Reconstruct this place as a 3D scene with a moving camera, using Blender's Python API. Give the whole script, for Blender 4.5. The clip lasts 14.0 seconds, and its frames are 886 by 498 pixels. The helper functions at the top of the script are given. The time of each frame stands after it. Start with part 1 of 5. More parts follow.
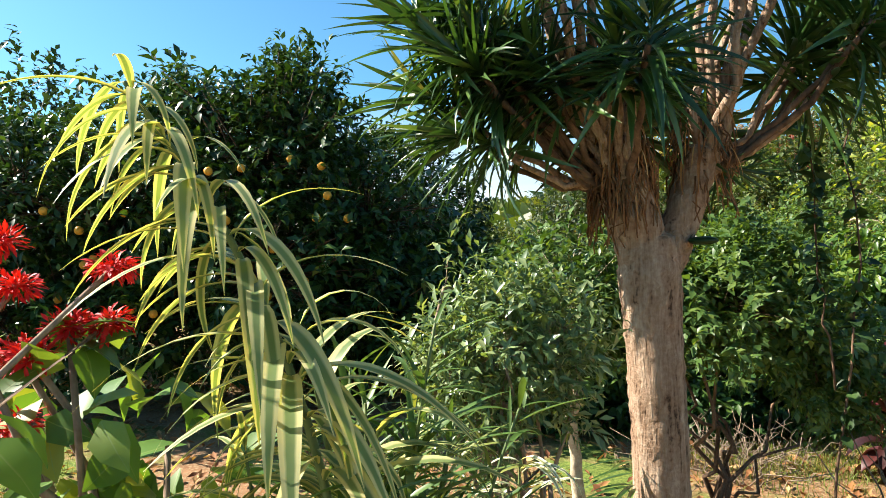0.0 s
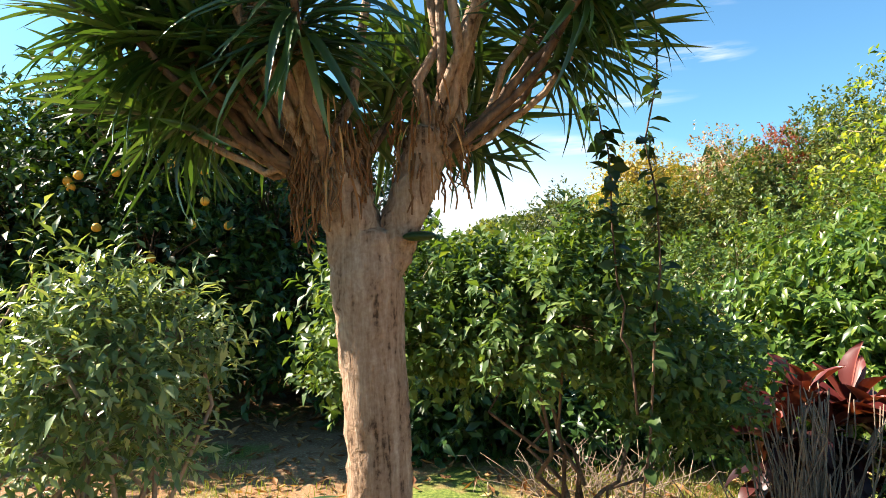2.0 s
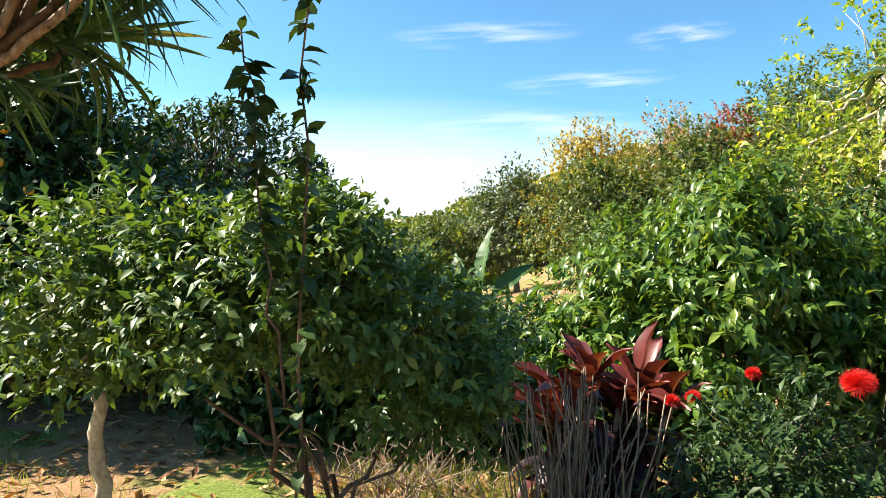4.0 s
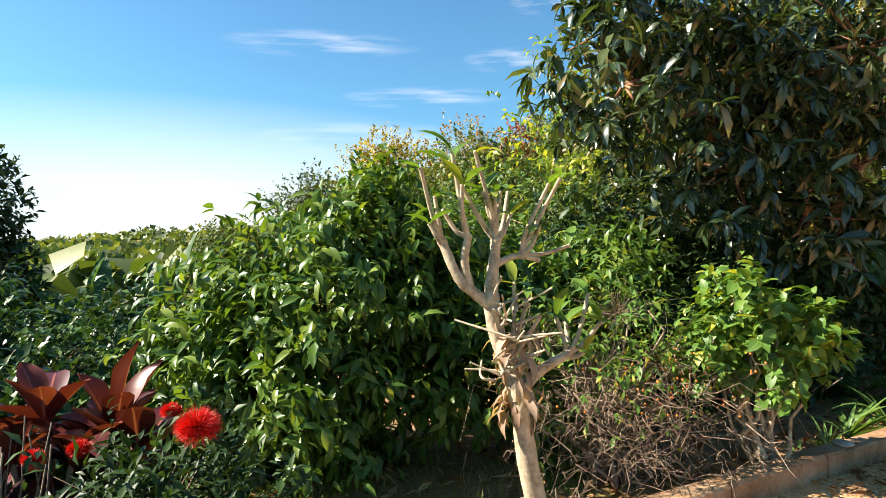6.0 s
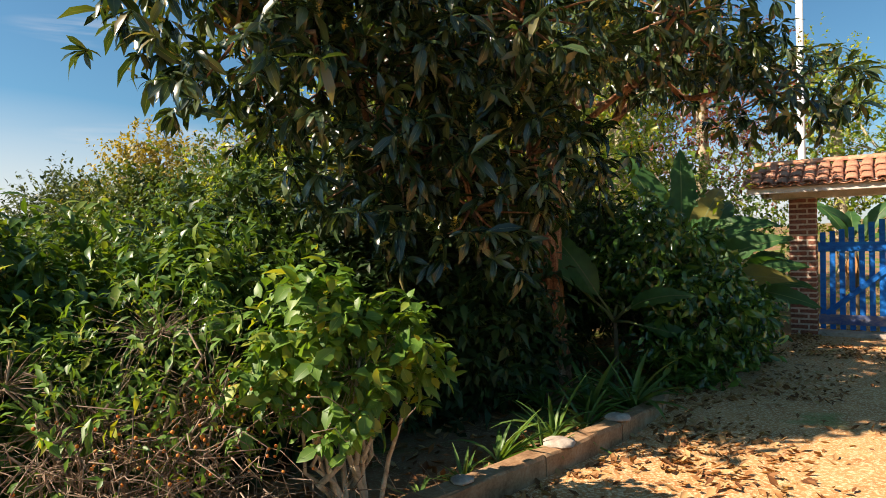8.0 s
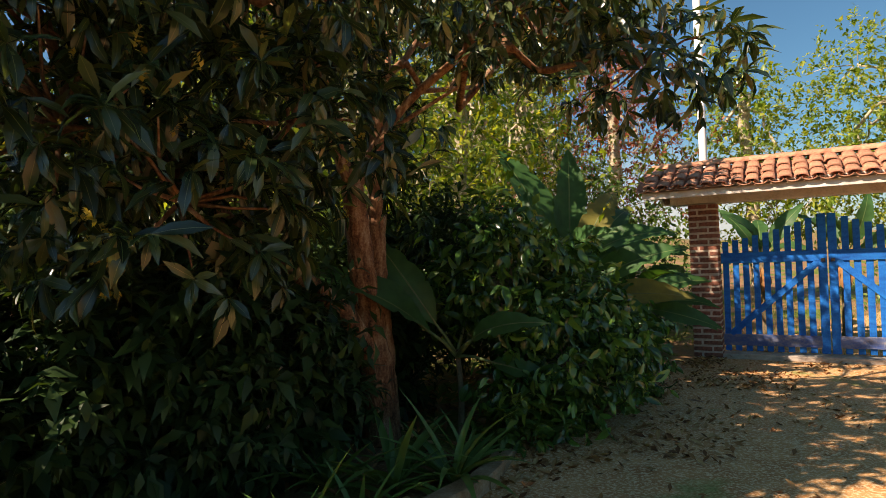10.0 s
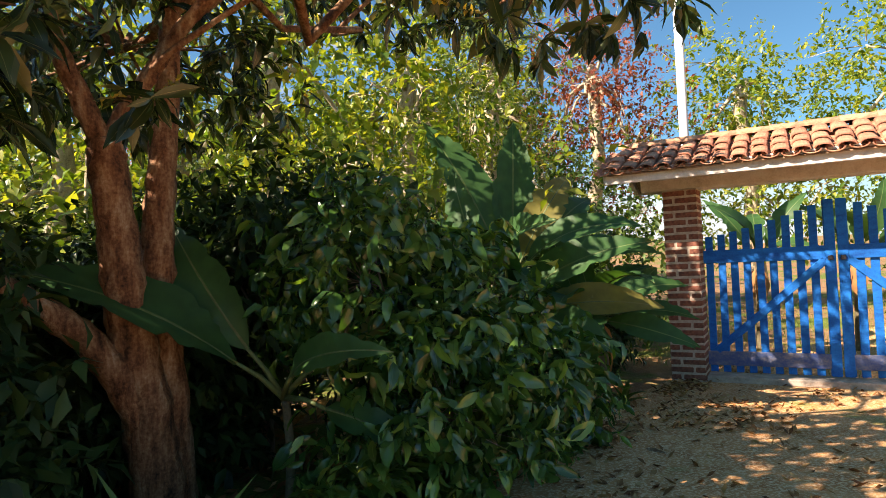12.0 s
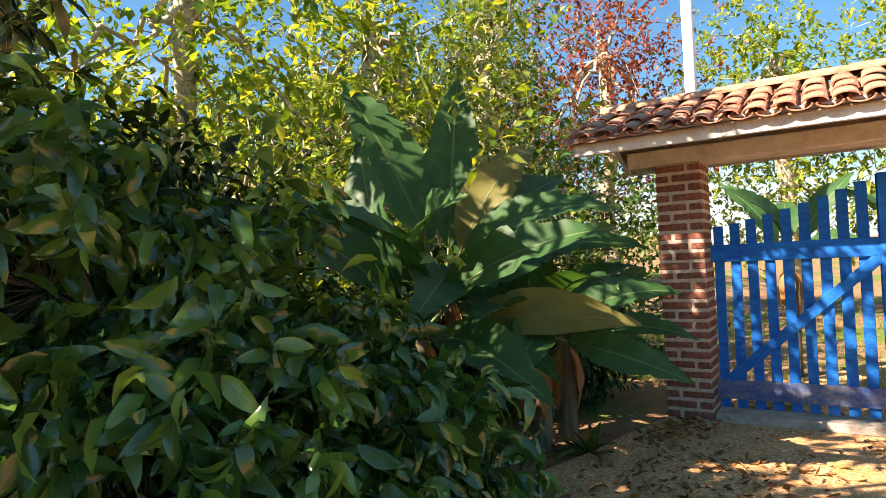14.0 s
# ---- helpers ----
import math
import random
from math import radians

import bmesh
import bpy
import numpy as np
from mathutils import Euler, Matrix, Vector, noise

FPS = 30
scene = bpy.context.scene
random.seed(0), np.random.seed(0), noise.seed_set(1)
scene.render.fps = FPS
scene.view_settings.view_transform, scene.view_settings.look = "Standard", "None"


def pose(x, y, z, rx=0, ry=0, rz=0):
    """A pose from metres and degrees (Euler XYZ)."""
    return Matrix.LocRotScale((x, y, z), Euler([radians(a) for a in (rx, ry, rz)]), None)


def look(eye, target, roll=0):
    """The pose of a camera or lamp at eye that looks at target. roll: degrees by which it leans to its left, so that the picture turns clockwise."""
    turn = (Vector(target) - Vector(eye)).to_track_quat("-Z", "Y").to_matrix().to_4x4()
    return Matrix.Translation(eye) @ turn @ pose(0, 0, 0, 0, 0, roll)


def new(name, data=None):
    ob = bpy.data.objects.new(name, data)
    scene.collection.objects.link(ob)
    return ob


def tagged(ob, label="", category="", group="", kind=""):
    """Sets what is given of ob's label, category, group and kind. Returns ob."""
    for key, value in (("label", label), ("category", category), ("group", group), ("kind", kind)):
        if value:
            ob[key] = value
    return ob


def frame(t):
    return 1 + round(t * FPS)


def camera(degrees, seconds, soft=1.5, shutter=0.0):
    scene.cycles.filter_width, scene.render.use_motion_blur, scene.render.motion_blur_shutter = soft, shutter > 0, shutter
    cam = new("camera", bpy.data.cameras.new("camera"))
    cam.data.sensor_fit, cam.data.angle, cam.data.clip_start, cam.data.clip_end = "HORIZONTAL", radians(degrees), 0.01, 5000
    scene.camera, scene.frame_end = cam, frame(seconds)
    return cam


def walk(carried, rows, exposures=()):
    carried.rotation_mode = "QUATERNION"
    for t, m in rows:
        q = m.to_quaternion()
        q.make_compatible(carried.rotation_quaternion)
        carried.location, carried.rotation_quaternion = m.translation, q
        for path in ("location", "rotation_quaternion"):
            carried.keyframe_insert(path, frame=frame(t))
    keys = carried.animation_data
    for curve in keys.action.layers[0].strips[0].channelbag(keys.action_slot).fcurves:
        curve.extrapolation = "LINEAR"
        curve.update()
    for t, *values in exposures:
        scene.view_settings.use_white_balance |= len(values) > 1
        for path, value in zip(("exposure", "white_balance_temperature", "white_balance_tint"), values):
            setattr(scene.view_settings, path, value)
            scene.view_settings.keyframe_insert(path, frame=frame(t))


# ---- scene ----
cam = camera(71.4, 14.0, soft=0.9)
PATH = [
    (0.0, pose(1.02, 0.108, 1.72, 88.39, 2.19, 1.29)),
    (0.5, pose(1.291, 0.208, 1.695, 88.87, 1.98, 0.99)),
    (1.0, pose(1.594, 0.338, 1.656, 89.27, 1.88, 0.9)),
    (1.5, pose(1.822, 0.391, 1.635, 89.6, 1.6, 1.8)),
    (2.0, pose(2.076, 0.489, 1.607, 90.02, 2.01, 2.19)),
    (4.5, pose(3.641, 1.056, 1.491, 87.5, 1.2, -1.1)),
    (5.0, pose(4.045, 1.179, 1.472, 87.3, 2.4, -4.7)),
    (5.5, pose(4.506, 1.329, 1.434, 87.7, 2.4, -8.6)),
    (6.0, pose(4.976, 1.442, 1.397, 88.6, 1.1, -14.4)),
    (6.5, pose(5.465, 1.564, 1.387, 88.7, 0.7, -19.5)),
    (7.0, pose(5.935, 1.649, 1.35, 88.8, 1.2, -24.8)),
    (7.5, pose(6.376, 1.752, 1.303, 88.7, 1.4, -29.0)),
    (8.0, pose(6.818, 1.874, 1.265, 89.1, 1.5, -30.0)),
    (8.5, pose(7.26, 2.015, 1.237, 89.4, 1.7, -31.9)),
    (9.0, pose(7.711, 2.203, 1.218, 89.9, 1.9, -34.5)),
    (11.5, pose(10.052, 3.115, 1.077, 91.3, 2.5, -35.5)),
    (12.0, pose(10.494, 3.341, 1.039, 91.4, 2.6, -34.9)),
    (12.5, pose(10.992, 3.538, 1.002, 91.3, 2.9, -34.7)),
    (13.0, pose(11.452, 3.764, 0.983, 91.5, 2.7, -34.0)),
    (13.5, pose(11.904, 3.952, 0.983, 91.3, 2.7, -33.2)),
    (14.0, pose(12.289, 4.168, 0.974, 91.6, 2.5, -31.8)),
]
walk(cam, PATH, [(0.0, 1.75, 6300, 13), (2.2, 2.05, 6700, 18), (5.0, 1.85, 6500, 14), (7.0, 1.5, 6600, 15), (9.2, 0.98, 7500, 20), (11.3, 1.4, 7200, 21), (14.0, 1.97, 7000, 22)])

# ---- world, sun, exposure ----
SUN = Vector((-0.80, 0.2, 0.68)).normalized()
world = bpy.data.worlds.new("world")
scene.world = world
world.use_nodes = True
wn = world.node_tree.nodes
sky = wn.new("ShaderNodeTexSky")
sky.sky_type, sky.sun_disc = "NISHITA", False
sky.sun_elevation = math.asin(SUN.z)
sky.sun_rotation = math.atan2(SUN.x, SUN.y)
sky.altitude, sky.air_density, sky.dust_density, sky.ozone_density = 300, 1.0, 1.3, 1.3
wn["Background"].inputs[1].default_value = 0.05
tint = wn.new("ShaderNodeMixRGB")
tint.blend_type = "MULTIPLY"
tint.inputs[0].default_value, tint.inputs[2].default_value = 1.0, (0.56, 1.05, 1.2, 1)
world.node_tree.links.new(sky.outputs[0], tint.inputs[1])
world.node_tree.links.new(tint.outputs[0], wn["Background"].inputs[0])
sun = new("sun", bpy.data.lights.new("sun", "SUN"))
sun.data.energy, sun.data.angle, sun.data.color = 5.0, radians(0.55), (1.0, 0.91, 0.76)
sun.matrix_basis = look((0, 0, 30), Vector((0, 0, 30)) - SUN)

rng = np.random.default_rng(7)


# ---- materials ----
def nodes_of(name):
    m = bpy.data.materials.new(name)
    m.use_nodes = True
    t = m.node_tree
    return m, t.nodes, t.links, t.nodes["Principled BSDF"]


def ramp(n, stops):
    r = n.new("ShaderNodeValToRGB")
    while len(r.color_ramp.elements) < len(stops):
        r.color_ramp.elements.new(0.5)
    for e, (p, c) in zip(r.color_ramp.elements, stops):
        e.position, e.color = p, (*c, 1)
    return r


def leaf_mat(name, stops, rough=0.42, through_light=0.3, rib=None, rib_width=0.04, spec=0.38, edge=None, stripes=0.0, glow=1.25):
    """Leaves: a colour for each leaf, a paler rib, light shining through the blade."""
    m, n, l, b = nodes_of(name)
    geo = n.new("ShaderNodeNewGeometry")
    c = ramp(n, stops)
    l.new(geo.outputs["Random Per Island"], c.inputs[0])
    tc = n.new("ShaderNodeTexCoord")
    nz = n.new("ShaderNodeTexNoise")
    nz.inputs["Scale"].default_value, nz.inputs["Detail"].default_value = 9.0, 3.0
    l.new(tc.outputs["Object"], nz.inputs["Vector"])
    hsv = n.new("ShaderNodeHueSaturation")
    mr = n.new("ShaderNodeMapRange")
    mr.inputs["To Min"].default_value, mr.inputs["To Max"].default_value = 0.6, 1.4
    l.new(nz.outputs["Fac"], mr.inputs["Value"])
    l.new(mr.outputs[0], hsv.inputs["Value"])
    l.new(c.outputs[0], hsv.inputs["Color"])
    col = hsv.outputs[0]
    if rib or edge:
        uv = n.new("ShaderNodeUVMap")
        sep = n.new("ShaderNodeSeparateXYZ")
        l.new(uv.outputs[0], sep.inputs[0])
        d = n.new("ShaderNodeMath")
        d.operation = "SUBTRACT"
        d.inputs[1].default_value = 0.5
        l.new(sep.outputs[0], d.inputs[0])
        a = n.new("ShaderNodeMath")
        a.operation = "ABSOLUTE"
        l.new(d.outputs[0], a.inputs[0])
        if rib:
            k = ramp(n, [(0.0, (1, 1, 1)), (rib_width, (0, 0, 0))])
            l.new(a.outputs[0], k.inputs[0])
            mx = n.new("ShaderNodeMixRGB")
            mx.inputs[2].default_value = (*rib, 1)
            l.new(k.outputs[0], mx.inputs[0])
            l.new(col, mx.inputs[1])
            col = mx.outputs[0]
        if edge:
            k = ramp(n, [(0.16 - stripes, (0, 0, 0)), (0.3, (1, 1, 1))])
            l.new(a.outputs[0], k.inputs[0])
            mx = n.new("ShaderNodeMixRGB")
            mx.inputs[2].default_value = (*edge, 1)
            l.new(k.outputs[0], mx.inputs[0])
            l.new(col, mx.inputs[1])
            col = mx.outputs[0]
    l.new(col, b.inputs["Base Color"])
    b.inputs["Roughness"].default_value = rough
    b.inputs["Specular IOR Level"].default_value = spec
    tr = n.new("ShaderNodeBsdfTranslucent")
    gain = n.new("ShaderNodeMixRGB")
    gain.blend_type = "MULTIPLY"
    gain.inputs[0].default_value = 1.0
    gain.inputs[2].default_value = (1.25 * glow, 1.15 * glow, 0.35 * glow, 1)
    l.new(col, gain.inputs[1])
    l.new(gain.outputs[0], tr.inputs[0])
    mix = n.new("ShaderNodeMixShader")
    mix.inputs[0].default_value = through_light
    l.new(b.outputs[0], mix.inputs[1])
    l.new(tr.outputs[0], mix.inputs[2])
    l.new(mix.outputs[0], n["Material Output"].inputs[0])
    return m


def rough_mat(name, stops, scale=(8, 8, 8), rough=0.85, bump=0.4, bump_dist=0.01, detail=8.0, fine=60.0, spec=0.2, island=0.0):
    """Bark, soil, plaster: two sizes of noise in colour and relief."""
    m, n, l, b = nodes_of(name)
    tc = n.new("ShaderNodeTexCoord")
    mp = n.new("ShaderNodeMapping")
    mp.inputs["Scale"].default_value = scale
    l.new(tc.outputs["Object"], mp.inputs[0])
    a = n.new("ShaderNodeTexNoise")
    a.inputs["Scale"].default_value, a.inputs["Detail"].default_value, a.inputs["Roughness"].default_value = 1.0, detail, 0.65
    l.new(mp.outputs[0], a.inputs["Vector"])
    f = n.new("ShaderNodeTexNoise")
    f.inputs["Scale"].default_value, f.inputs["Detail"].default_value = fine, 4.0
    l.new(tc.outputs["Object"], f.inputs["Vector"])
    mixf = n.new("ShaderNodeMath")
    mixf.operation = "MULTIPLY_ADD"
    mixf.inputs[1].default_value = 0.35
    l.new(f.outputs["Fac"], mixf.inputs[0])
    l.new(a.outputs["Fac"], mixf.inputs[2])
    sub = n.new("ShaderNodeMath")
    sub.operation = "SUBTRACT"
    sub.inputs[1].default_value = 0.17
    l.new(mixf.outputs[0], sub.inputs[0])
    c = ramp(n, stops)
    l.new(sub.outputs[0], c.inputs[0])
    col = c.outputs[0]
    if island:
        geo = n.new("ShaderNodeNewGeometry")
        oi = n.new("ShaderNodeObjectInfo")
        add = n.new("ShaderNodeMath")
        l.new(geo.outputs["Random Per Island"], add.inputs[0])
        l.new(oi.outputs["Random"], add.inputs[1])
        mr = n.new("ShaderNodeMapRange")
        mr.inputs["From Max"].default_value = 2.0
        mr.inputs["To Min"].default_value, mr.inputs["To Max"].default_value = 1 - island, 1 + island
        l.new(add.outputs[0], mr.inputs["Value"])
        hsv = n.new("ShaderNodeHueSaturation")
        l.new(mr.outputs[0], hsv.inputs["Value"])
        l.new(col, hsv.inputs["Color"])
        col = hsv.outputs[0]
    l.new(col, b.inputs["Base Color"])
    bp = n.new("ShaderNodeBump")
    bp.inputs["Strength"].default_value, bp.inputs["Distance"].default_value = bump, bump_dist
    l.new(mixf.outputs[0], bp.inputs["Height"])
    l.new(bp.outputs[0], b.inputs["Normal"])
    b.inputs["Roughness"].default_value = rough
    b.inputs["Specular IOR Level"].default_value = spec
    return m


M_ORANGE_LEAF = leaf_mat("orange_leaf", [(0, (0.012, 0.034, 0.008)), (0.6, (0.03, 0.075, 0.014)), (1, (0.08, 0.14, 0.025))], 0.36, 0.2, spec=0.3)
# Also serves to put deep shade into the colour of bushes elsewhere.
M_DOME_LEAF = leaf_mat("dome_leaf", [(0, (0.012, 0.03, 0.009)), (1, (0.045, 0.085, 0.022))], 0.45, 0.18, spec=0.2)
M_OLIVE_LEAF = leaf_mat("olive_leaf", [(0, (0.06, 0.11, 0.04)), (0.6, (0.15, 0.22, 0.085)), (1, (0.3, 0.36, 0.17))], 0.32, 0.3, spec=0.5)
M_GUAVA_LEAF = leaf_mat("guava_leaf", [(0, (0.04, 0.085, 0.02)), (0.6, (0.075, 0.14, 0.03)), (1, (0.14, 0.2, 0.04))], 0.42, 0.32)
M_COFFEE_LEAF = leaf_mat("coffee_leaf", [(0, (0.025, 0.07, 0.016)), (0.7, (0.065, 0.16, 0.03)), (1, (0.17, 0.29, 0.05))], 0.2, 0.28, rib=(0.08, 0.15, 0.035), rib_width=0.03, spec=0.7)
M_BRIGHT_LEAF = leaf_mat("bright_leaf", [(0, (0.035, 0.085, 0.012)), (0.7, (0.085, 0.16, 0.022)), (1, (0.19, 0.25, 0.045))], 0.34, 0.32, rib=(0.15, 0.22, 0.06), rib_width=0.03)
M_LOQUAT_LEAF = leaf_mat("loquat_leaf", [(0, (0.014, 0.03, 0.011)), (0.7, (0.045, 0.078, 0.026)), (0.92, (0.1, 0.125, 0.045)), (1, (0.2, 0.16, 0.065))], 0.27, 0.26, rib=(0.16, 0.18, 0.07), rib_width=0.035, spec=0.8)
M_SHRUB_LEAF = leaf_mat("shrub_leaf", [(0, (0.07, 0.15, 0.025)), (0.8, (0.13, 0.24, 0.035)), (1, (0.33, 0.33, 0.04))], 0.45, 0.35, rib=(0.2, 0.28, 0.08), rib_width=0.03)
M_DRY_LEAF = leaf_mat("dry_leaf", [(0, (0.13, 0.05, 0.02)), (0.5, (0.3, 0.14, 0.05)), (1, (0.48, 0.31, 0.14))], 0.7, 0.15, spec=0.2)
M_SWORD = leaf_mat("sword_leaf", [(0, (0.02, 0.05, 0.014)), (0.7, (0.05, 0.115, 0.025)), (0.9, (0.1, 0.17, 0.04)), (1, (0.22, 0.22, 0.08))], 0.3, 0.2, spec=0.55)
M_REED = leaf_mat("reed_leaf", [(0, (0.10, 0.18, 0.06)), (1, (0.2, 0.26, 0.09))], 0.45, 0.35, edge=(0.55, 0.52, 0.24))
M_REED_GREEN = leaf_mat("green_reed_leaf", [(0, (0.05, 0.11, 0.025)), (0.7, (0.1, 0.17, 0.04)), (1, (0.3, 0.3, 0.08))], 0.42, 0.3)
M_REED_WHITE = leaf_mat("white_reed_leaf", [(0, (0.15, 0.22, 0.10)), (1, (0.28, 0.3, 0.14))], 0.5, 0.3, edge=(0.72, 0.72, 0.55), stripes=0.1)
M_RED = leaf_mat("red_bract", [(0, (0.5, 0.008, 0.006)), (1, (0.8, 0.03, 0.02))], 0.55, 0.2, glow=0.7)
M_CORDY = leaf_mat("cordyline_leaf", [(0, (0.05, 0.01, 0.01)), (0.6, (0.12, 0.022, 0.018)), (0.85, (0.24, 0.06, 0.04)), (1, (0.46, 0.24, 0.15))], 0.42, 0.25, rib=(0.36, 0.12, 0.09), rib_width=0.05, glow=0.7)
# Darkened copy of M_CORDY: shade on the lower plant put into the colour.
M_CORDY_SHADED = leaf_mat("shaded_cordyline_leaf", [(0, (0.02, 0.008, 0.008)), (1, (0.07, 0.018, 0.015))], 0.4, 0.2)
M_BANANA = leaf_mat("banana_leaf", [(0, (0.025, 0.08, 0.025)), (0.8, (0.05, 0.13, 0.035)), (1, (0.11, 0.18, 0.035))], 0.48, 0.35, rib=(0.2, 0.28, 0.1), rib_width=0.03, spec=0.35)
M_BANANA_OLD = leaf_mat("old_banana_leaf", [(0, (0.13, 0.13, 0.03)), (0.6, (0.2, 0.18, 0.04)), (1, (0.26, 0.15, 0.06))], 0.55, 0.35, rib=(0.26, 0.22, 0.08))
M_STRAP = leaf_mat("strap_leaf", [(0, (0.06, 0.14, 0.03)), (1, (0.15, 0.24, 0.06))], 0.4, 0.3)
M_FAR_GREEN = leaf_mat("far_green_leaf", [(0, (0.03, 0.06, 0.015)), (0.6, (0.085, 0.125, 0.026)), (1, (0.18, 0.2, 0.05))], 0.5, 0.3)
M_FAR_DARK = leaf_mat("far_dark_leaf", [(0, (0.03, 0.05, 0.02)), (1, (0.09, 0.12, 0.04))], 0.5, 0.25)
M_FAR_YELLOW = leaf_mat("far_yellow_leaf", [(0, (0.16, 0.13, 0.02)), (1, (0.42, 0.32, 0.05))], 0.5, 0.3)
M_FAR_RED = leaf_mat("far_red_leaf", [(0, (0.15, 0.03, 0.02)), (1, (0.34, 0.1, 0.05))], 0.5, 0.3)
M_FAR_PINK = leaf_mat("far_pink_leaf", [(0, (0.24, 0.15, 0.1)), (1, (0.42, 0.3, 0.2))], 0.6, 0.25)
M_SUNNY = leaf_mat("sunny_leaf", [(0, (0.07, 0.14, 0.02)), (0.5, (0.17, 0.25, 0.03)), (1, (0.4, 0.4, 0.07))], 0.38, 0.45)
M_GRASS = leaf_mat("grass_blade", [(0, (0.08, 0.13, 0.02)), (0.7, (0.18, 0.22, 0.04)), (1, (0.34, 0.3, 0.12))], 0.5, 0.35)

M_BARK = rough_mat("brown_bark", [(0.3, (0.035, 0.022, 0.014)), (0.55, (0.13, 0.08, 0.05)), (0.75, (0.24, 0.16, 0.1))], (18, 18, 5), bump=0.7)
M_LOQUAT_BARK = rough_mat("loquat_bark", [(0.3, (0.04, 0.018, 0.01)), (0.46, (0.17, 0.075, 0.035)), (0.6, (0.3, 0.17, 0.09)), (0.75, (0.42, 0.32, 0.22))], (16, 16, 4), bump=1.0, bump_dist=0.02)
M_PALE_BARK = rough_mat("pale_bark", [(0.33, (0.06, 0.035, 0.02)), (0.43, (0.25, 0.16, 0.1)), (0.6, (0.36, 0.26, 0.18)), (0.75, (0.5, 0.39, 0.28))], (34, 34, 4), bump=1.0, bump_dist=0.02)
M_GREY_BARK = rough_mat("grey_bark", [(0.3, (0.2, 0.155, 0.1)), (0.5, (0.42, 0.34, 0.23)), (0.75, (0.58, 0.5, 0.36))], (22, 22, 14), bump=0.6)
M_FIBRE = rough_mat("brown_fibre", [(0.3, (0.08, 0.035, 0.015)), (0.7, (0.27, 0.14, 0.06))], (30, 30, 4), island=0.4)
M_TWIG = rough_mat("dry_twig", [(0.3, (0.14, 0.09, 0.06)), (0.7, (0.36, 0.27, 0.19))], (30, 30, 8), island=0.4)
M_STALK = rough_mat("dry_stalk", [(0.3, (0.1, 0.07, 0.05)), (0.7, (0.3, 0.23, 0.16))], (30, 30, 6), island=0.4)
M_GREEN_STEM = rough_mat("green_stem", [(0.3, (0.08, 0.12, 0.04)), (0.7, (0.18, 0.22, 0.08))], (20, 20, 5), rough=0.5)
M_BANANA_STEM = rough_mat("banana_stem", [(0.3, (0.06, 0.045, 0.03)), (0.55, (0.17, 0.14, 0.08)), (0.75, (0.24, 0.2, 0.1))], (16, 16, 2), rough=0.7)
M_FRUIT = rough_mat("orange_peel", [(0.3, (0.6, 0.26, 0.02)), (0.7, (0.75, 0.4, 0.05))], (20, 20, 20), rough=0.45, bump=0.2, bump_dist=0.002)
M_BERRY = rough_mat("berry", [(0.3, (0.4, 0.1, 0.02)), (0.7, (0.6, 0.24, 0.05))], (20, 20, 20), rough=0.45)
M_KERB = rough_mat("kerb_concrete", [(0.3, (0.17, 0.09, 0.045)), (0.5, (0.32, 0.19, 0.1)), (0.75, (0.45, 0.32, 0.2))], (5, 5, 5), bump=0.6)
M_STONE = rough_mat("pale_stone", [(0.3, (0.25, 0.2, 0.16)), (0.7, (0.5, 0.42, 0.34))], (9, 9, 9), bump=0.6)
M_BRICK = rough_mat("brick", [(0.25, (0.1, 0.04, 0.028)), (0.5, (0.2, 0.075, 0.05)), (0.75, (0.3, 0.13, 0.08))], (16, 16, 16), bump=0.5, bump_dist=0.004, island=0.35)
M_MORTAR = rough_mat("mortar", [(0.3, (0.36, 0.27, 0.2)), (0.7, (0.58, 0.47, 0.37))], (12, 12, 12), bump=0.5)
M_TILE = rough_mat("clay_tile", [(0.25, (0.16, 0.06, 0.04)), (0.5, (0.4, 0.175, 0.105)), (0.75, (0.54, 0.33, 0.2))], (7, 7, 7), bump=0.4, bump_dist=0.004, island=0.3)
M_BEAM = rough_mat("painted_concrete", [(0.25, (0.4, 0.33, 0.28)), (0.5, (0.62, 0.56, 0.5)), (0.75, (0.74, 0.7, 0.66))], (4, 4, 4), bump=0.3, bump_dist=0.004)
M_RAFTER = rough_mat("rafter_wood", [(0.3, (0.16, 0.09, 0.05)), (0.7, (0.34, 0.22, 0.14))], (4, 20, 20), bump=0.3)
M_BLUE = rough_mat("blue_paint", [(0.2, (0.002, 0.04, 0.2)), (0.5, (0.003, 0.115, 0.42)), (0.8, (0.006, 0.19, 0.56))], (3, 3, 10), rough=0.6, bump=0.3, bump_dist=0.003, spec=0.2, island=0.2)
M_BLUE_DUSTY = rough_mat("dusty_blue_paint", [(0.25, (0.02, 0.06, 0.24)), (0.5, (0.1, 0.13, 0.24)), (0.75, (0.3, 0.26, 0.24))], (5, 5, 9), rough=0.8, bump=0.4, bump_dist=0.003, island=0.2)
M_WHITE_POST = rough_mat("white_paint", [(0.3, (0.66, 0.65, 0.62)), (0.7, (0.82, 0.81, 0.79))], (6, 6, 2), bump=0.2)
M_IRON = rough_mat("dark_iron", [(0.3, (0.02, 0.02, 0.025)), (0.7, (0.06, 0.05, 0.05))], (20, 20, 20), rough=0.5)


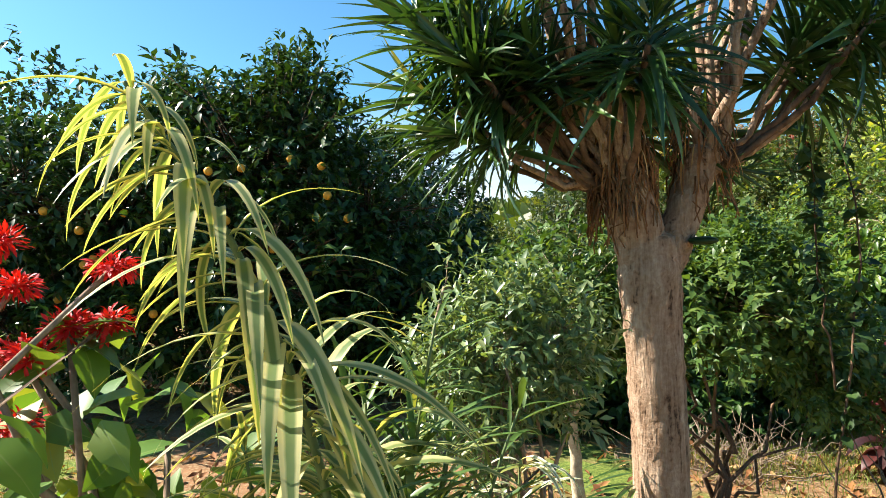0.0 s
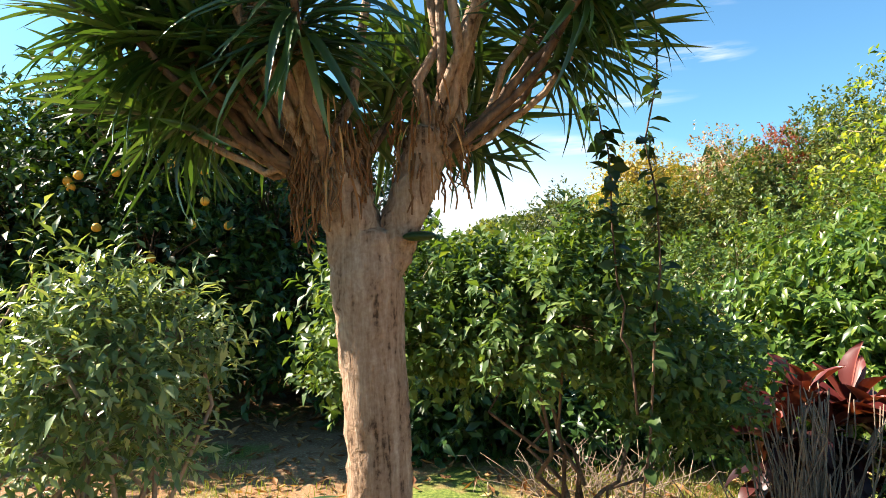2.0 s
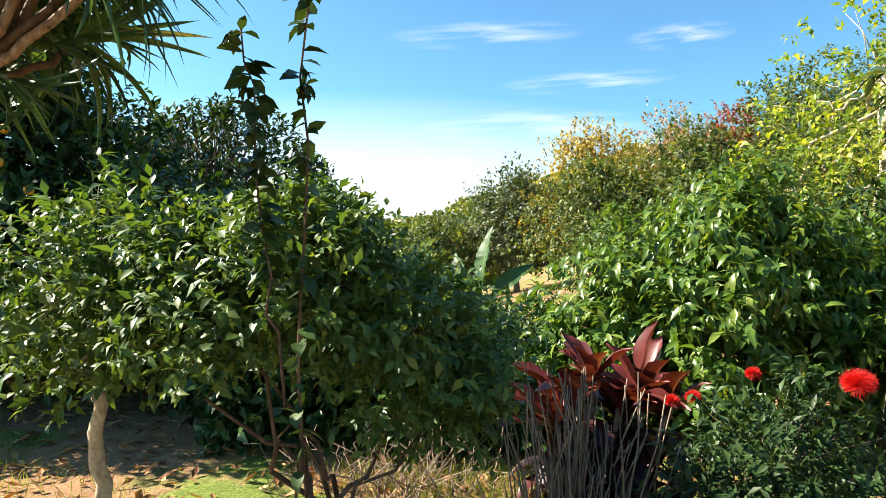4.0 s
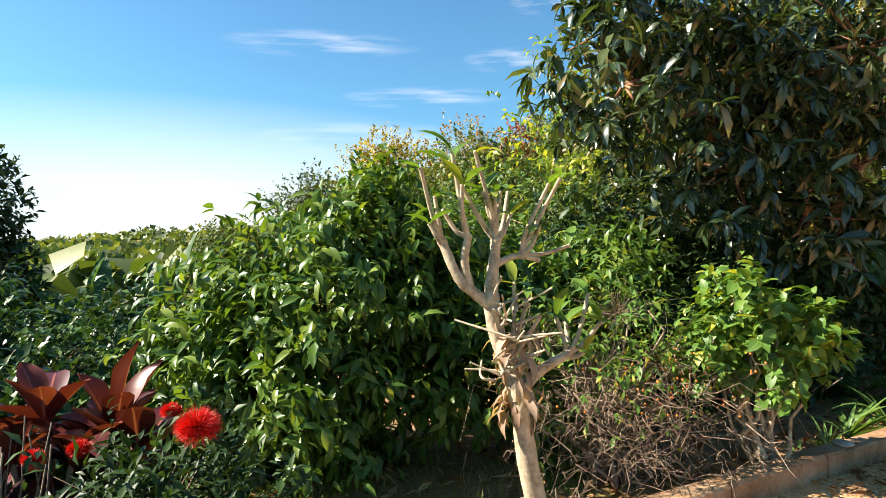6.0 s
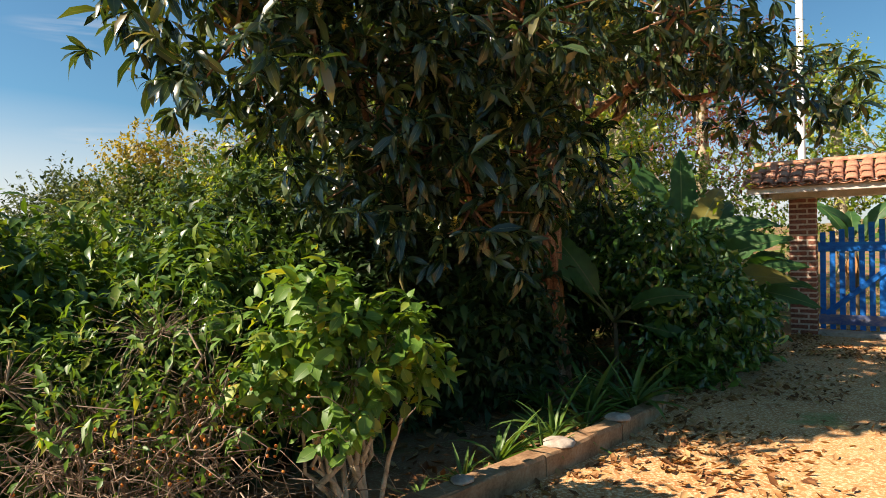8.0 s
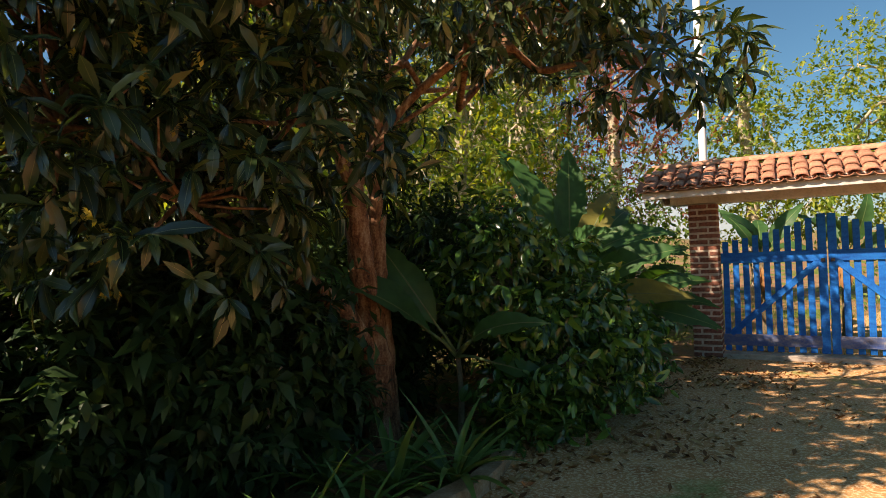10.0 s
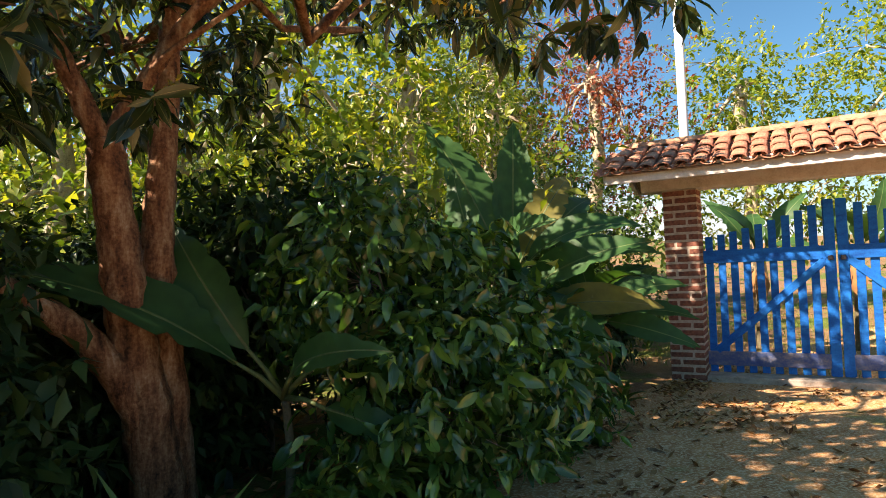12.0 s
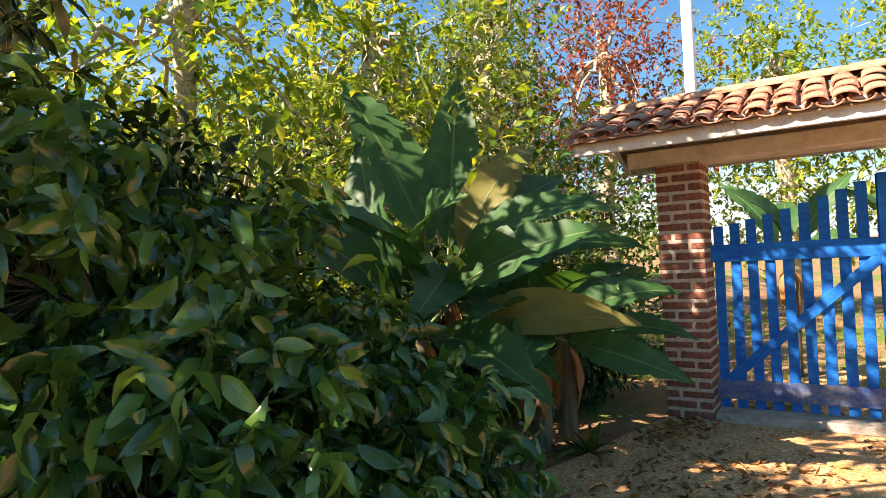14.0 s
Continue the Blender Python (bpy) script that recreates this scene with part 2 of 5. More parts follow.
def ground_mat(name, soil, litter, green, green_amount, green_scale=0.7):
    m, n, l, b = nodes_of(name)
    tc = n.new("ShaderNodeTexCoord")

    def nz(scale, det):
        a = n.new("ShaderNodeTexNoise")
        a.inputs["Scale"].default_value, a.inputs["Detail"].default_value, a.inputs["Roughness"].default_value = scale, det, 0.62
        l.new(tc.outputs["Object"], a.inputs["Vector"])
        return a.outputs["Fac"]

    big, mid, fine = nz(green_scale, 6), nz(5.0, 8), nz(45.0, 6)
    c1 = ramp(n, soil)
    l.new(mid, c1.inputs[0])
    c2 = ramp(n, litter)
    l.new(fine, c2.inputs[0])
    k = ramp(n, [(0.47, (0, 0, 0)), (0.56, (1, 1, 1))])
    l.new(fine, k.inputs[0])
    mx = n.new("ShaderNodeMixRGB")
    l.new(k.outputs[0], mx.inputs[0])
    l.new(c1.outputs[0], mx.inputs[1])
    l.new(c2.outputs[0], mx.inputs[2])
    g = ramp(n, green)
    l.new(fine, g.inputs[0])
    kg = ramp(n, [(0.62 - green_amount, (0, 0, 0)), (0.7 - green_amount, (1, 1, 1))])
    l.new(big, kg.inputs[0])
    mg = n.new("ShaderNodeMixRGB")
    l.new(kg.outputs[0], mg.inputs[0])
    l.new(mx.outputs[0], mg.inputs[1])
    l.new(g.outputs[0], mg.inputs[2])
    l.new(mg.outputs[0], b.inputs["Base Color"])
    b.inputs["Roughness"].default_value, b.inputs["Specular IOR Level"].default_value = 0.95, 0.1
    add = n.new("ShaderNodeMath")
    l.new(mid, add.inputs[0])
    l.new(fine, add.inputs[1])
    bp = n.new("ShaderNodeBump")
    bp.inputs["Strength"].default_value, bp.inputs["Distance"].default_value = 0.5, 0.02
    l.new(add.outputs[0], bp.inputs["Height"])
    l.new(bp.outputs[0], b.inputs["Normal"])
    return m


M_GROUND = ground_mat("garden_soil", [(0.3, (0.14, 0.07, 0.035)), (0.7, (0.36, 0.2, 0.1))], [(0.4, (0.13, 0.08, 0.04)), (0.7, (0.38, 0.27, 0.15))], [(0.35, (0.06, 0.1, 0.02)), (0.7, (0.2, 0.24, 0.05))], 0.12)
M_DRIVE = ground_mat("sandy_drive", [(0.3, (0.37, 0.145, 0.048)), (0.7, (0.6, 0.33, 0.135))], [(0.4, (0.45, 0.23, 0.09)), (0.7, (0.8, 0.6, 0.36))], [(0.35, (0.16, 0.17, 0.05)), (0.7, (0.36, 0.36, 0.12))], 0.0)


# ---- geometry helpers ----
class Geo:
    """Collects vertices, triangles, quads and a two-number coordinate for each vertex."""

    def __init__(self):
        self.v, self.uv, self.f3, self.f4, self.n = [], [], [], [], 0

    def add(self, v, f3=(), f4=(), uv=None):
        v = np.asarray(v, float).reshape(-1, 3)
        self.v.append(v)
        self.uv.append(np.zeros((len(v), 2)) if uv is None else uv)
        if len(f3):
            self.f3.append(np.asarray(f3, int).reshape(-1, 3) + self.n)
        if len(f4):
            self.f4.append(np.asarray(f4, int).reshape(-1, 4) + self.n)
        self.n += len(v)
        return self

    def tube(self, pts, radii, sides=6, cap=True, lump=0.0):
        pts = np.asarray(pts, float)
        k = len(pts)
        radii = np.broadcast_to(np.asarray(radii, float), (k,))
        d = np.gradient(pts, axis=0)
        d /= np.linalg.norm(d, axis=1)[:, None] + 1e-9
        ref = np.array((0.31, 0.87, 0.38)) if abs(d[:, 2]).mean() > 0.5 else np.array((0.05, 0.08, 1.0))
        a = np.cross(d, ref)
        a /= np.linalg.norm(a, axis=1)[:, None] + 1e-9
        b = np.cross(d, a)
        t = np.arange(sides) * 2 * np.pi / sides
        r = radii[:, None] * (1 + (lump * rng.normal(size=(k, sides)) if lump else 0))
        v = pts[:, None] + r[..., None] * (np.cos(t)[None, :, None] * a[:, None] + np.sin(t)[None, :, None] * b[:, None])
        i = np.arange(k - 1)[:, None] * sides + np.arange(sides)[None]
        j = np.arange(k - 1)[:, None] * sides + (np.arange(sides)[None] + 1) % sides
        f4 = np.stack([i, j, j + sides, i + sides], -1).reshape(-1, 4)
        v = v.reshape(-1, 3)
        f3 = []
        if cap:
            e = len(v)
            v = np.vstack([v, pts[:1], pts[-1:] + d[-1:] * radii[-1] * 0.4])
            f3 = [(e, (s + 1) % sides, s) for s in range(sides)] + [(e + 1, (k - 1) * sides + s, (k - 1) * sides + (s + 1) % sides) for s in range(sides)]
        return self.add(v, f3, f4)

    def box(self, c, s, bevel=0.0, jit=0.0):
        c, s = np.asarray(c, float), np.asarray(s, float) / 2
        bv = min(bevel, s.min() * 0.9)
        rows = []
        for sz in (-1, 1):
            for inset, z in (((bv, sz * s[2]), (0.0, sz * (s[2] - bv))) if sz < 0 else ((0.0, sz * (s[2] - bv)), (bv, sz * s[2]))):
                x, y = s[0] - inset, s[1] - inset
                e = bv * 0.7 if bv else 0
                rows.append([(-x + e, -y, z), (x - e, -y, z), (x, -y + e, z), (x, y - e, z), (x - e, y, z), (-x + e, y, z), (-x, y - e, z), (-x, -y + e, z)])
        v = np.array(rows).reshape(-1, 3) + c
        if jit:
            v = v + rng.normal(size=v.shape) * jit
        f4 = []
        for r in range(3):
            for q in range(8):
                f4.append((r * 8 + q, r * 8 + (q + 1) % 8, r * 8 + 8 + (q + 1) % 8, r * 8 + 8 + q))
        f4 += [(0, 7, 2, 1), (7, 6, 3, 2), (6, 5, 4, 3), (24, 25, 26, 31), (31, 26, 27, 30), (30, 27, 28, 29)]
        return self.add(v, (), f4)

    def ball(self, c, r, seg=10, rings=6, squash=1.0):
        v, f3, f4 = [], [], []
        for i in range(1, rings):
            p = math.pi * i / rings
            for j in range(seg):
                q = 2 * math.pi * j / seg
                v.append((math.sin(p) * math.cos(q), math.sin(p) * math.sin(q), math.cos(p) * squash))
        top, bot = len(v), len(v) + 1
        v += [(0, 0, squash), (0, 0, -squash)]
        for i in range(rings - 2):
            for j in range(seg):
                f4.append((i * seg + j, (i + 1) * seg + j, (i + 1) * seg + (j + 1) % seg, i * seg + (j + 1) % seg))
        for j in range(seg):
            f3.append((top, j, (j + 1) % seg))
            f3.append((bot, (rings - 2) * seg + (j + 1) % seg, (rings - 2) * seg + j))
        return self.add(np.array(v) * r + np.asarray(c, float), f3, f4)

    def scatter(self, tmpl, pos, way, up, size):
        """Copies of a template (verts, tris, uv) along way (its y), facing up (its z), all joined in."""
        tv, tf, tuv = tmpl
        pos, way, up = (np.asarray(q, float).reshape(-1, 3) for q in (pos, way, up))
        y = way / (np.linalg.norm(way, axis=1)[:, None] + 1e-9)
        x = np.cross(y, up)
        x /= np.linalg.norm(x, axis=1)[:, None] + 1e-9
        z = np.cross(x, y)
        s = np.broadcast_to(np.asarray(size, float), (len(pos),))[:, None, None]
        v = pos[:, None] + s * (tv[None, :, 0:1] * x[:, None] + tv[None, :, 1:2] * y[:, None] + tv[None, :, 2:3] * z[:, None])
        f = tf[None] + (np.arange(len(pos)) * len(tv))[:, None, None]
        return self.add(v.reshape(-1, 3), f.reshape(-1, 3), (), np.tile(tuv, (len(pos), 1)))

    def mesh(self, name, material, smooth=True):
        me = bpy.data.meshes.new(name)
        v = np.vstack(self.v)
        uv = np.vstack(self.uv)
        f3 = np.vstack(self.f3) if self.f3 else np.zeros((0, 3), int)
        f4 = np.vstack(self.f4) if self.f4 else np.zeros((0, 4), int)
        loops = np.concatenate([f3.ravel(), f4.ravel()]).astype(np.int32)
        start = np.concatenate([np.arange(len(f3)) * 3, len(f3) * 3 + np.arange(len(f4)) * 4]).astype(np.int32)
        me.vertices.add(len(v))
        me.vertices.foreach_set("co", v.astype(np.float32).ravel())
        me.loops.add(len(loops))
        me.loops.foreach_set("vertex_index", loops)
        me.polygons.add(len(start))
        me.polygons.foreach_set("loop_start", start)
        layer = me.uv_layers.new(name="leaf")
        layer.data.foreach_set("uv", uv[loops].astype(np.float32).ravel())
        me.update(calc_edges=True)
        me.validate()
        me.polygons.foreach_set("use_smooth", np.full(len(me.polygons), smooth))
        me.materials.append(material)
        return me


def thing(name, loc, label, category, group="", rz=0.0, kind=""):
    e = new(name)
    e.matrix_basis = pose(*loc, 0, 0, rz)
    return tagged(e, label, category, group, kind)


def part(name, geo, material, parent, label="", smooth=True, kind=""):
    ob = new(name, geo.mesh(name, material, smooth))
    ob.parent = parent
    return tagged(ob, label, kind=kind)


def single(name, geo, material, loc, label, category, group="", kind="", smooth=True):
    ob = new(name, geo.mesh(name, material, smooth))
    ob.matrix_basis = pose(*loc)
    return tagged(ob, label, category, group, kind)


def unit(v):
    v = np.asarray(v, float)
    return v / (np.linalg.norm(v, axis=-1, keepdims=True) + 1e-9)


def rand_dirs(k):
    return unit(rng.normal(size=(k, 3)))


def blade(width=0.35, segs=3, bend=0.5, fold=0.15, point=0.45, wave=0.0, early=1.0):
    """A leaf one long along y; bend: radians by which its tip hangs, sooner where early is small; point: where it is widest."""
    s = np.linspace(0, 1, segs + 1)
    ang = -bend * s ** early
    step = 1 / segs
    y = np.concatenate([[0], np.cumsum(np.cos((ang[1:] + ang[:-1]) / 2) * step)])
    z = np.concatenate([[0], np.cumsum(np.sin((ang[1:] + ang[:-1]) / 2) * step)])
    w = np.where(s < point, np.clip(np.sin(s / point * np.pi / 2), 0, 1) ** 0.8, np.clip(np.cos((s - point) / (1 - point) * np.pi / 2), 0, 1) ** 0.9)
    w = np.clip(w, 0.05, 1) * width / 2
    w[-1] = 0.01 * width
    zz = wave * np.sin(s * 14)
    v, uv = [], []
    for i in range(segs + 1):
        v += [(-w[i], y[i], z[i] + fold * w[i] * 2 + zz[i]), (0, y[i], z[i]), (w[i], y[i], z[i] + fold * w[i] * 2 - zz[i])]
        uv += [(0, s[i]), (0.5, s[i]), (1, s[i])]
    f = []
    for i in range(segs):
        a, b = 3 * i, 3 * i + 3
        for q in (0, 1):
            f += [(a + q, a + q + 1, b + q + 1), (a + q, b + q + 1, b + q)]
    return np.array(v), np.array(f), np.array(uv, float)


def simple_leaf(width=0.5, sag=0.12):
    v = np.array([(0, 0, 0), (-width / 2, 0.45, 0.07), (0, 0.5, 0), (width / 2, 0.45, 0.07), (0, 1, -sag)], float)
    f = np.array([(0, 2, 1), (0, 3, 2), (1, 2, 4), (2, 3, 4)])
    return v, f, np.array([(0.5, 0), (0, 0.5), (0.5, 0.5), (1, 0.5), (0.5, 1)], float)


def lobe_points(lobes, count, shell=0.55, lumps=0.22, low=-0.9):
    """Points in the outer part of lobes (x, y, z, rx, ry, rz), uneven outside, and the ways outward."""
    lobes = np.asarray(lobes, float)
    w = (lobes[:, 3] * lobes[:, 4] * lobes[:, 5]) ** (2 / 3)
    pick = rng.choice(len(lobes), size=count, p=w / w.sum())
    d = rand_dirs(count)
    d[:, 2] = np.where(d[:, 2] < low, -d[:, 2], d[:, 2])
    r = shell + (1 - shell) * rng.random(count) ** 0.6
    bump = 1 + lumps * np.sin(d[:, 0] * 5.1 + pick * 1.7) * np.cos(d[:, 1] * 4.3 + pick) + lumps * 0.7 * np.sin(d[:, 2] * 7 + d[:, 0] * 6 + pick)
    p = lobes[pick, :3] + d * lobes[pick, 3:6] * (r * bump)[:, None]
    return p, unit(d + (0, 0, 0.25)), pick


def clusters(geo, p, d, tmpls, per, twig, size, spread=0.8, droop=0.1, rosette=False, flat=0.6, vary=0.3):
    """Leaves on short twigs that start at p and go along d."""
    k = len(p)
    for j in range(per):
        t = (0.75 + 0.25 * rng.random(k)) if rosette else (j + rng.random(k)) / per
        pos = p + d * (twig * t)[:, None]
        way = unit(d * (0.45 if rosette else 0.5) + rand_dirs(k) * spread) + np.array((0, 0, -droop))
        up = np.array((0, 0, 1.0)) * flat + rand_dirs(k) * (1 - flat) + d * 0.25
        sz = size * (1 + vary * rng.normal(size=k)).clip(0.45, 1.6)
        which = rng.integers(len(tmpls), size=k)
        for q, tm in enumerate(tmpls):
            s = which == q
            if s.any():
                geo.scatter(tm, pos[s], way[s], up[s], sz[s])


def limb(geo, a, b, r0, r1, segs=6, wobble=0.06, sides=7, sag=0.0, lump=0.06):
    a, b = np.asarray(a, float), np.asarray(b, float)
    s = np.linspace(0, 1, segs + 1)[:, None]
    pts = a + (b - a) * s
    pts[1:-1] += rng.normal(size=(segs - 1, 3)) * wobble * np.linalg.norm(b - a) * 0.5
    pts[:, 2] += sag * np.sin(s[:, 0] * np.pi)
    geo.tube(pts, r0 + (r1 - r0) * s[:, 0] ** 0.8, sides, lump=lump)
    return pts


def bough(geo, pts, r0, r1, sides=12, lump=0.07):
    """A bent limb: corners cut round, thinning from r0 to r1."""
    pts = np.asarray(pts, float)
    for _ in range(3):
        a, b = pts[:-1] * 0.75 + pts[1:] * 0.25, pts[:-1] * 0.25 + pts[1:] * 0.75
        pts = np.vstack([pts[:1], np.stack([a, b], 1).reshape(-1, 3), pts[-1:]])
    geo.tube(pts, np.linspace(r0, r1, len(pts)), sides, lump=lump)
    return pts


def woody(name, base, label, category, top, r, lobes, leaf, leaf_mat_, bark, count, per, size, twig, stems=1, group="", shell=0.5,
          spread=0.8, droop=0.15, rosette=False, flat=0.6, low=-0.9, twigs=0.25, lumps=0.22, limb_r=0.5, fill=0.45, boughs=()):
    """A tree or shrub: trunk or several stems, limbs to each lobe, twigs, and a crown of single leaves."""
    base = np.asarray(base, float)
    e = thing(name, base, label, category, group)
    lobes = np.asarray(lobes, float)
    rel = lobes.copy()
    rel[:, :3] -= base
    top = np.asarray(top, float) - base
    g = Geo()
    if boughs:
        nodes = []
        for path, r0, r1 in boughs:
            q = bough(g, np.asarray(path, float) - base, r0, r1)
            nodes += list(q[len(q) // 2:])
        nodes = np.array([q for q in nodes if q[2] > 1.6])
        for c in rel:
            start = nodes[np.argmin(np.linalg.norm(nodes - c[:3], axis=1))]
            limb(g, start, c[:3], r * limb_r, r * 0.13, 7, 0.12, 6)
    elif stems == 1:
        pts = limb(g, (0, 0, -0.08), top, r * 1.25, r * 0.8, 8, 0.025, 12)
        for c in rel:
            start = pts[8] if c[2] > 2.4 or rng.random() < 0.5 else pts[5]
            limb(g, start, c[:3], r * limb_r, r * 0.13, 7, 0.12, 6)
    else:
        for i in range(stems):
            q = rel[i % len(rel)]
            a = 2 * math.pi * i / stems
            foot = np.array((math.cos(a), math.sin(a), 0)) * r * 2.2 + (0, 0, -0.06)
            gs = Geo()
            limb(gs, foot, q[:3] + rng.normal(size=3) * q[3:6] * 0.25, r * (0.7 + 0.5 * rng.random()), r * 0.3, 7, 0.1, 6)
            part("stem", gs, bark, e)
    p, d, pick = lobe_points(rel, count, shell, lumps, low)
    chosen = rng.random(count) < twigs
    g0, g = g, Geo()
    for pp, k in zip(p[chosen], pick[chosen]):
        c = rel[k, :3] + (pp - rel[k, :3]) * 0.1
        limb(g, c, pp, r * 0.12, r * 0.04, 2, 0.15, 3, lump=0)
    if stems == 1:
        part("trunk", g0, bark, e)
    part("twig_tangle", g, bark, e, kind="stuff")
    g = Geo()
    clusters(g, p, d, leaf, per, twig, size, spread, droop, rosette, flat)
    # Inner leaves added to block light and keep the crown's inside dark.
    if fill:
        k = int(count * fill)
        inner = rng.choice(len(rel), size=k)
        d = rand_dirs(k)
        p = rel[inner, :3] + d * rel[inner, 3:6] * (0.6 * rng.random(k) ** 0.4)[:, None]
        clusters(g, p, d, leaf, 6, twig, size * 1.15, spread, droop, False, flat)
    part("crown", g, leaf_mat_, e)
    return e


def ground_z(x, y):
    """Height of the ground: a gentle fall along the walk, a valley ahead, hills at the horizon."""
    x, y = np.asarray(x, float), np.asarray(y, float)
    z = -0.028 * np.clip(x, -12, 18)
    far = np.clip(y - 9, 0, None)
    z = z - 9.0 * (1 - np.exp(-(far / 40) ** 1.5)) * np.clip((14 - x) / 16, 0, 1)
    z = z + 2.2 * np.clip((y - 14) / 25, 0, 1) * np.clip((x - 8) / 14, 0, 1)
    dist = np.hypot(x, y)
    ridge = np.clip((dist - 260) / 500, 0, 1)
    z = z + ridge * (9 + 9 * np.sin(np.arctan2(x, y) * 9.0 + 0.8) + 5 * np.sin(np.arctan2(x, y) * 23.0)) + ridge * 6
    return z


def gz(x, y):
    return float(ground_z(x, y))


# ---- the ground ----
def sheet(name, xs, ys, zf, material, label, category):
    X, Y = np.meshgrid(xs, ys, indexing="ij")
    V = np.stack([X, Y, zf(X, Y)], -1).reshape(-1, 3)
    a, b = len(xs), len(ys)
    i = (np.arange(a - 1)[:, None] * b + np.arange(b - 1)[None]).ravel()
    return single(name, Geo().add(V, (), np.stack([i, i + b, i + b + 1, i + 1], -1)), material, (0, 0, 0), label, category, kind="structure")


def rumple(x, y):
    return 0.018 * np.sin(3.1 * x + 1.7 * y) * np.sin(2.3 * y - 1.1 * x) + 0.012 * np.sin(7.3 * x - 2.0) * np.sin(6.1 * y + x)


s = np.linspace(-1, 1, 221)
axis = 12 * s + 1500 * np.sign(s) * np.abs(s) ** 7
sheet("ground", axis + 7, axis + 5, lambda x, y: ground_z(x, y) + rumple(x, y), M_GROUND, "orange-brown garden soil with leaf litter and patchy grass", "ground")

KERB = [(6.4, 4.12), (6.9, 4.28), (8.07, 4.62), (9.45, 4.97), (10.2, 5.2), (11.1, 5.62), (11.8, 6.15)]


def kerb_y(x):
    return np.interp(x, [4.5, 6.0] + [k[0] for k in KERB] + [13.0, 16.6, 30], [2.3, 3.3] + [k[1] for k in KERB] + [6.75, 7.75, 8.5])


def drive():
    xs = np.concatenate([np.linspace(4.5, 19, 117), np.linspace(20, 34, 8)])
    t = np.linspace(0, 1, 60)
    X = np.repeat(xs[:, None], 60, 1)
    Y = -6 + (kerb_y(X) + 6) * t[None]
    edge = np.clip((X - 4.5) / 2.5, 0, 1)
    Z = ground_z(X, Y) + rumple(X * 0.7, Y * 0.7) * 0.6 - 0.03 + 0.055 * edge
    V = np.stack([X, Y, Z], -1).reshape(-1, 3)
    b = 60
    i = (np.arange(len(xs) - 1)[:, None] * b + np.arange(b - 1)[None]).ravel()
    single("driveway", Geo().add(V, (), np.stack([i, i + b, i + b + 1, i + 1], -1)), M_DRIVE, (0, 0, 0.012), "sandy earth driveway strewn with dry leaves", "driveway", kind="structure")


drive()


# ---- kerb ----
def kerb():
    e = thing("kerb", (0, 0, 0), "low brown concrete kerb edging the planting bed", "kerb", kind="structure")
    pts = np.array(KERB)
    seg = np.concatenate([[0], np.cumsum(np.hypot(*np.diff(pts, axis=0).T))])
    n = 6
    for i in range(n):
        a, b = seg[-1] * i / n, seg[-1] * (i + 1) / n - 0.012
        q = np.linspace(a, b, 5)
        x, y = np.interp(q, seg, pts[:, 0]), np.interp(q, seg, pts[:, 1])
        d = unit(np.stack([np.gradient(x), np.gradient(y)], -1))
        side = np.stack([-d[:, 1], d[:, 0]], -1)
        rows = []
        drop = np.interp(x, [10.2, 12.0], [0, 0.13])
        for (o, h) in ((-0.075, -0.4), (-0.075, 0.165), (-0.06, 0.18), (0.06, 0.18), (0.075, 0.165), (0.075, -0.4)):
            z = -0.028 * x + h - (drop if h > 0 else 0) + rng.normal(size=5) * 0.004
            rows.append(np.stack([x + side[:, 0] * o, y + side[:, 1] * o, z], -1))
        v = np.array(rows).transpose(1, 0, 2).reshape(-1, 3)
        f = [(r * 6 + c, r * 6 + c + 1, r * 6 + 7 + c, r * 6 + 6 + c) for r in range(4) for c in range(5)]
        f += [(3, 2, 1, 0), (5, 4, 3, 0), (24, 25, 26, 27), (24, 27, 28, 29)]
        part("kerb_block", Geo().add(v, (), f), M_KERB, e, smooth=False)
    for x, s in ((9.43, 0.11), (10.2, 0.1), (8.55, 0.07)):
        g = Geo().ball((0, 0, 0), s, 9, 6, 0.25)
        g.v[0] = g.v[0] * (1 + rng.normal(size=g.v[0].shape) * 0.1)
        single("flat_stone", g, M_STONE, (x, float(kerb_y(x)), -0.028 * x + 0.18 + s * 0.12), "flat pale stone lying on the kerb", "stone")


kerb()


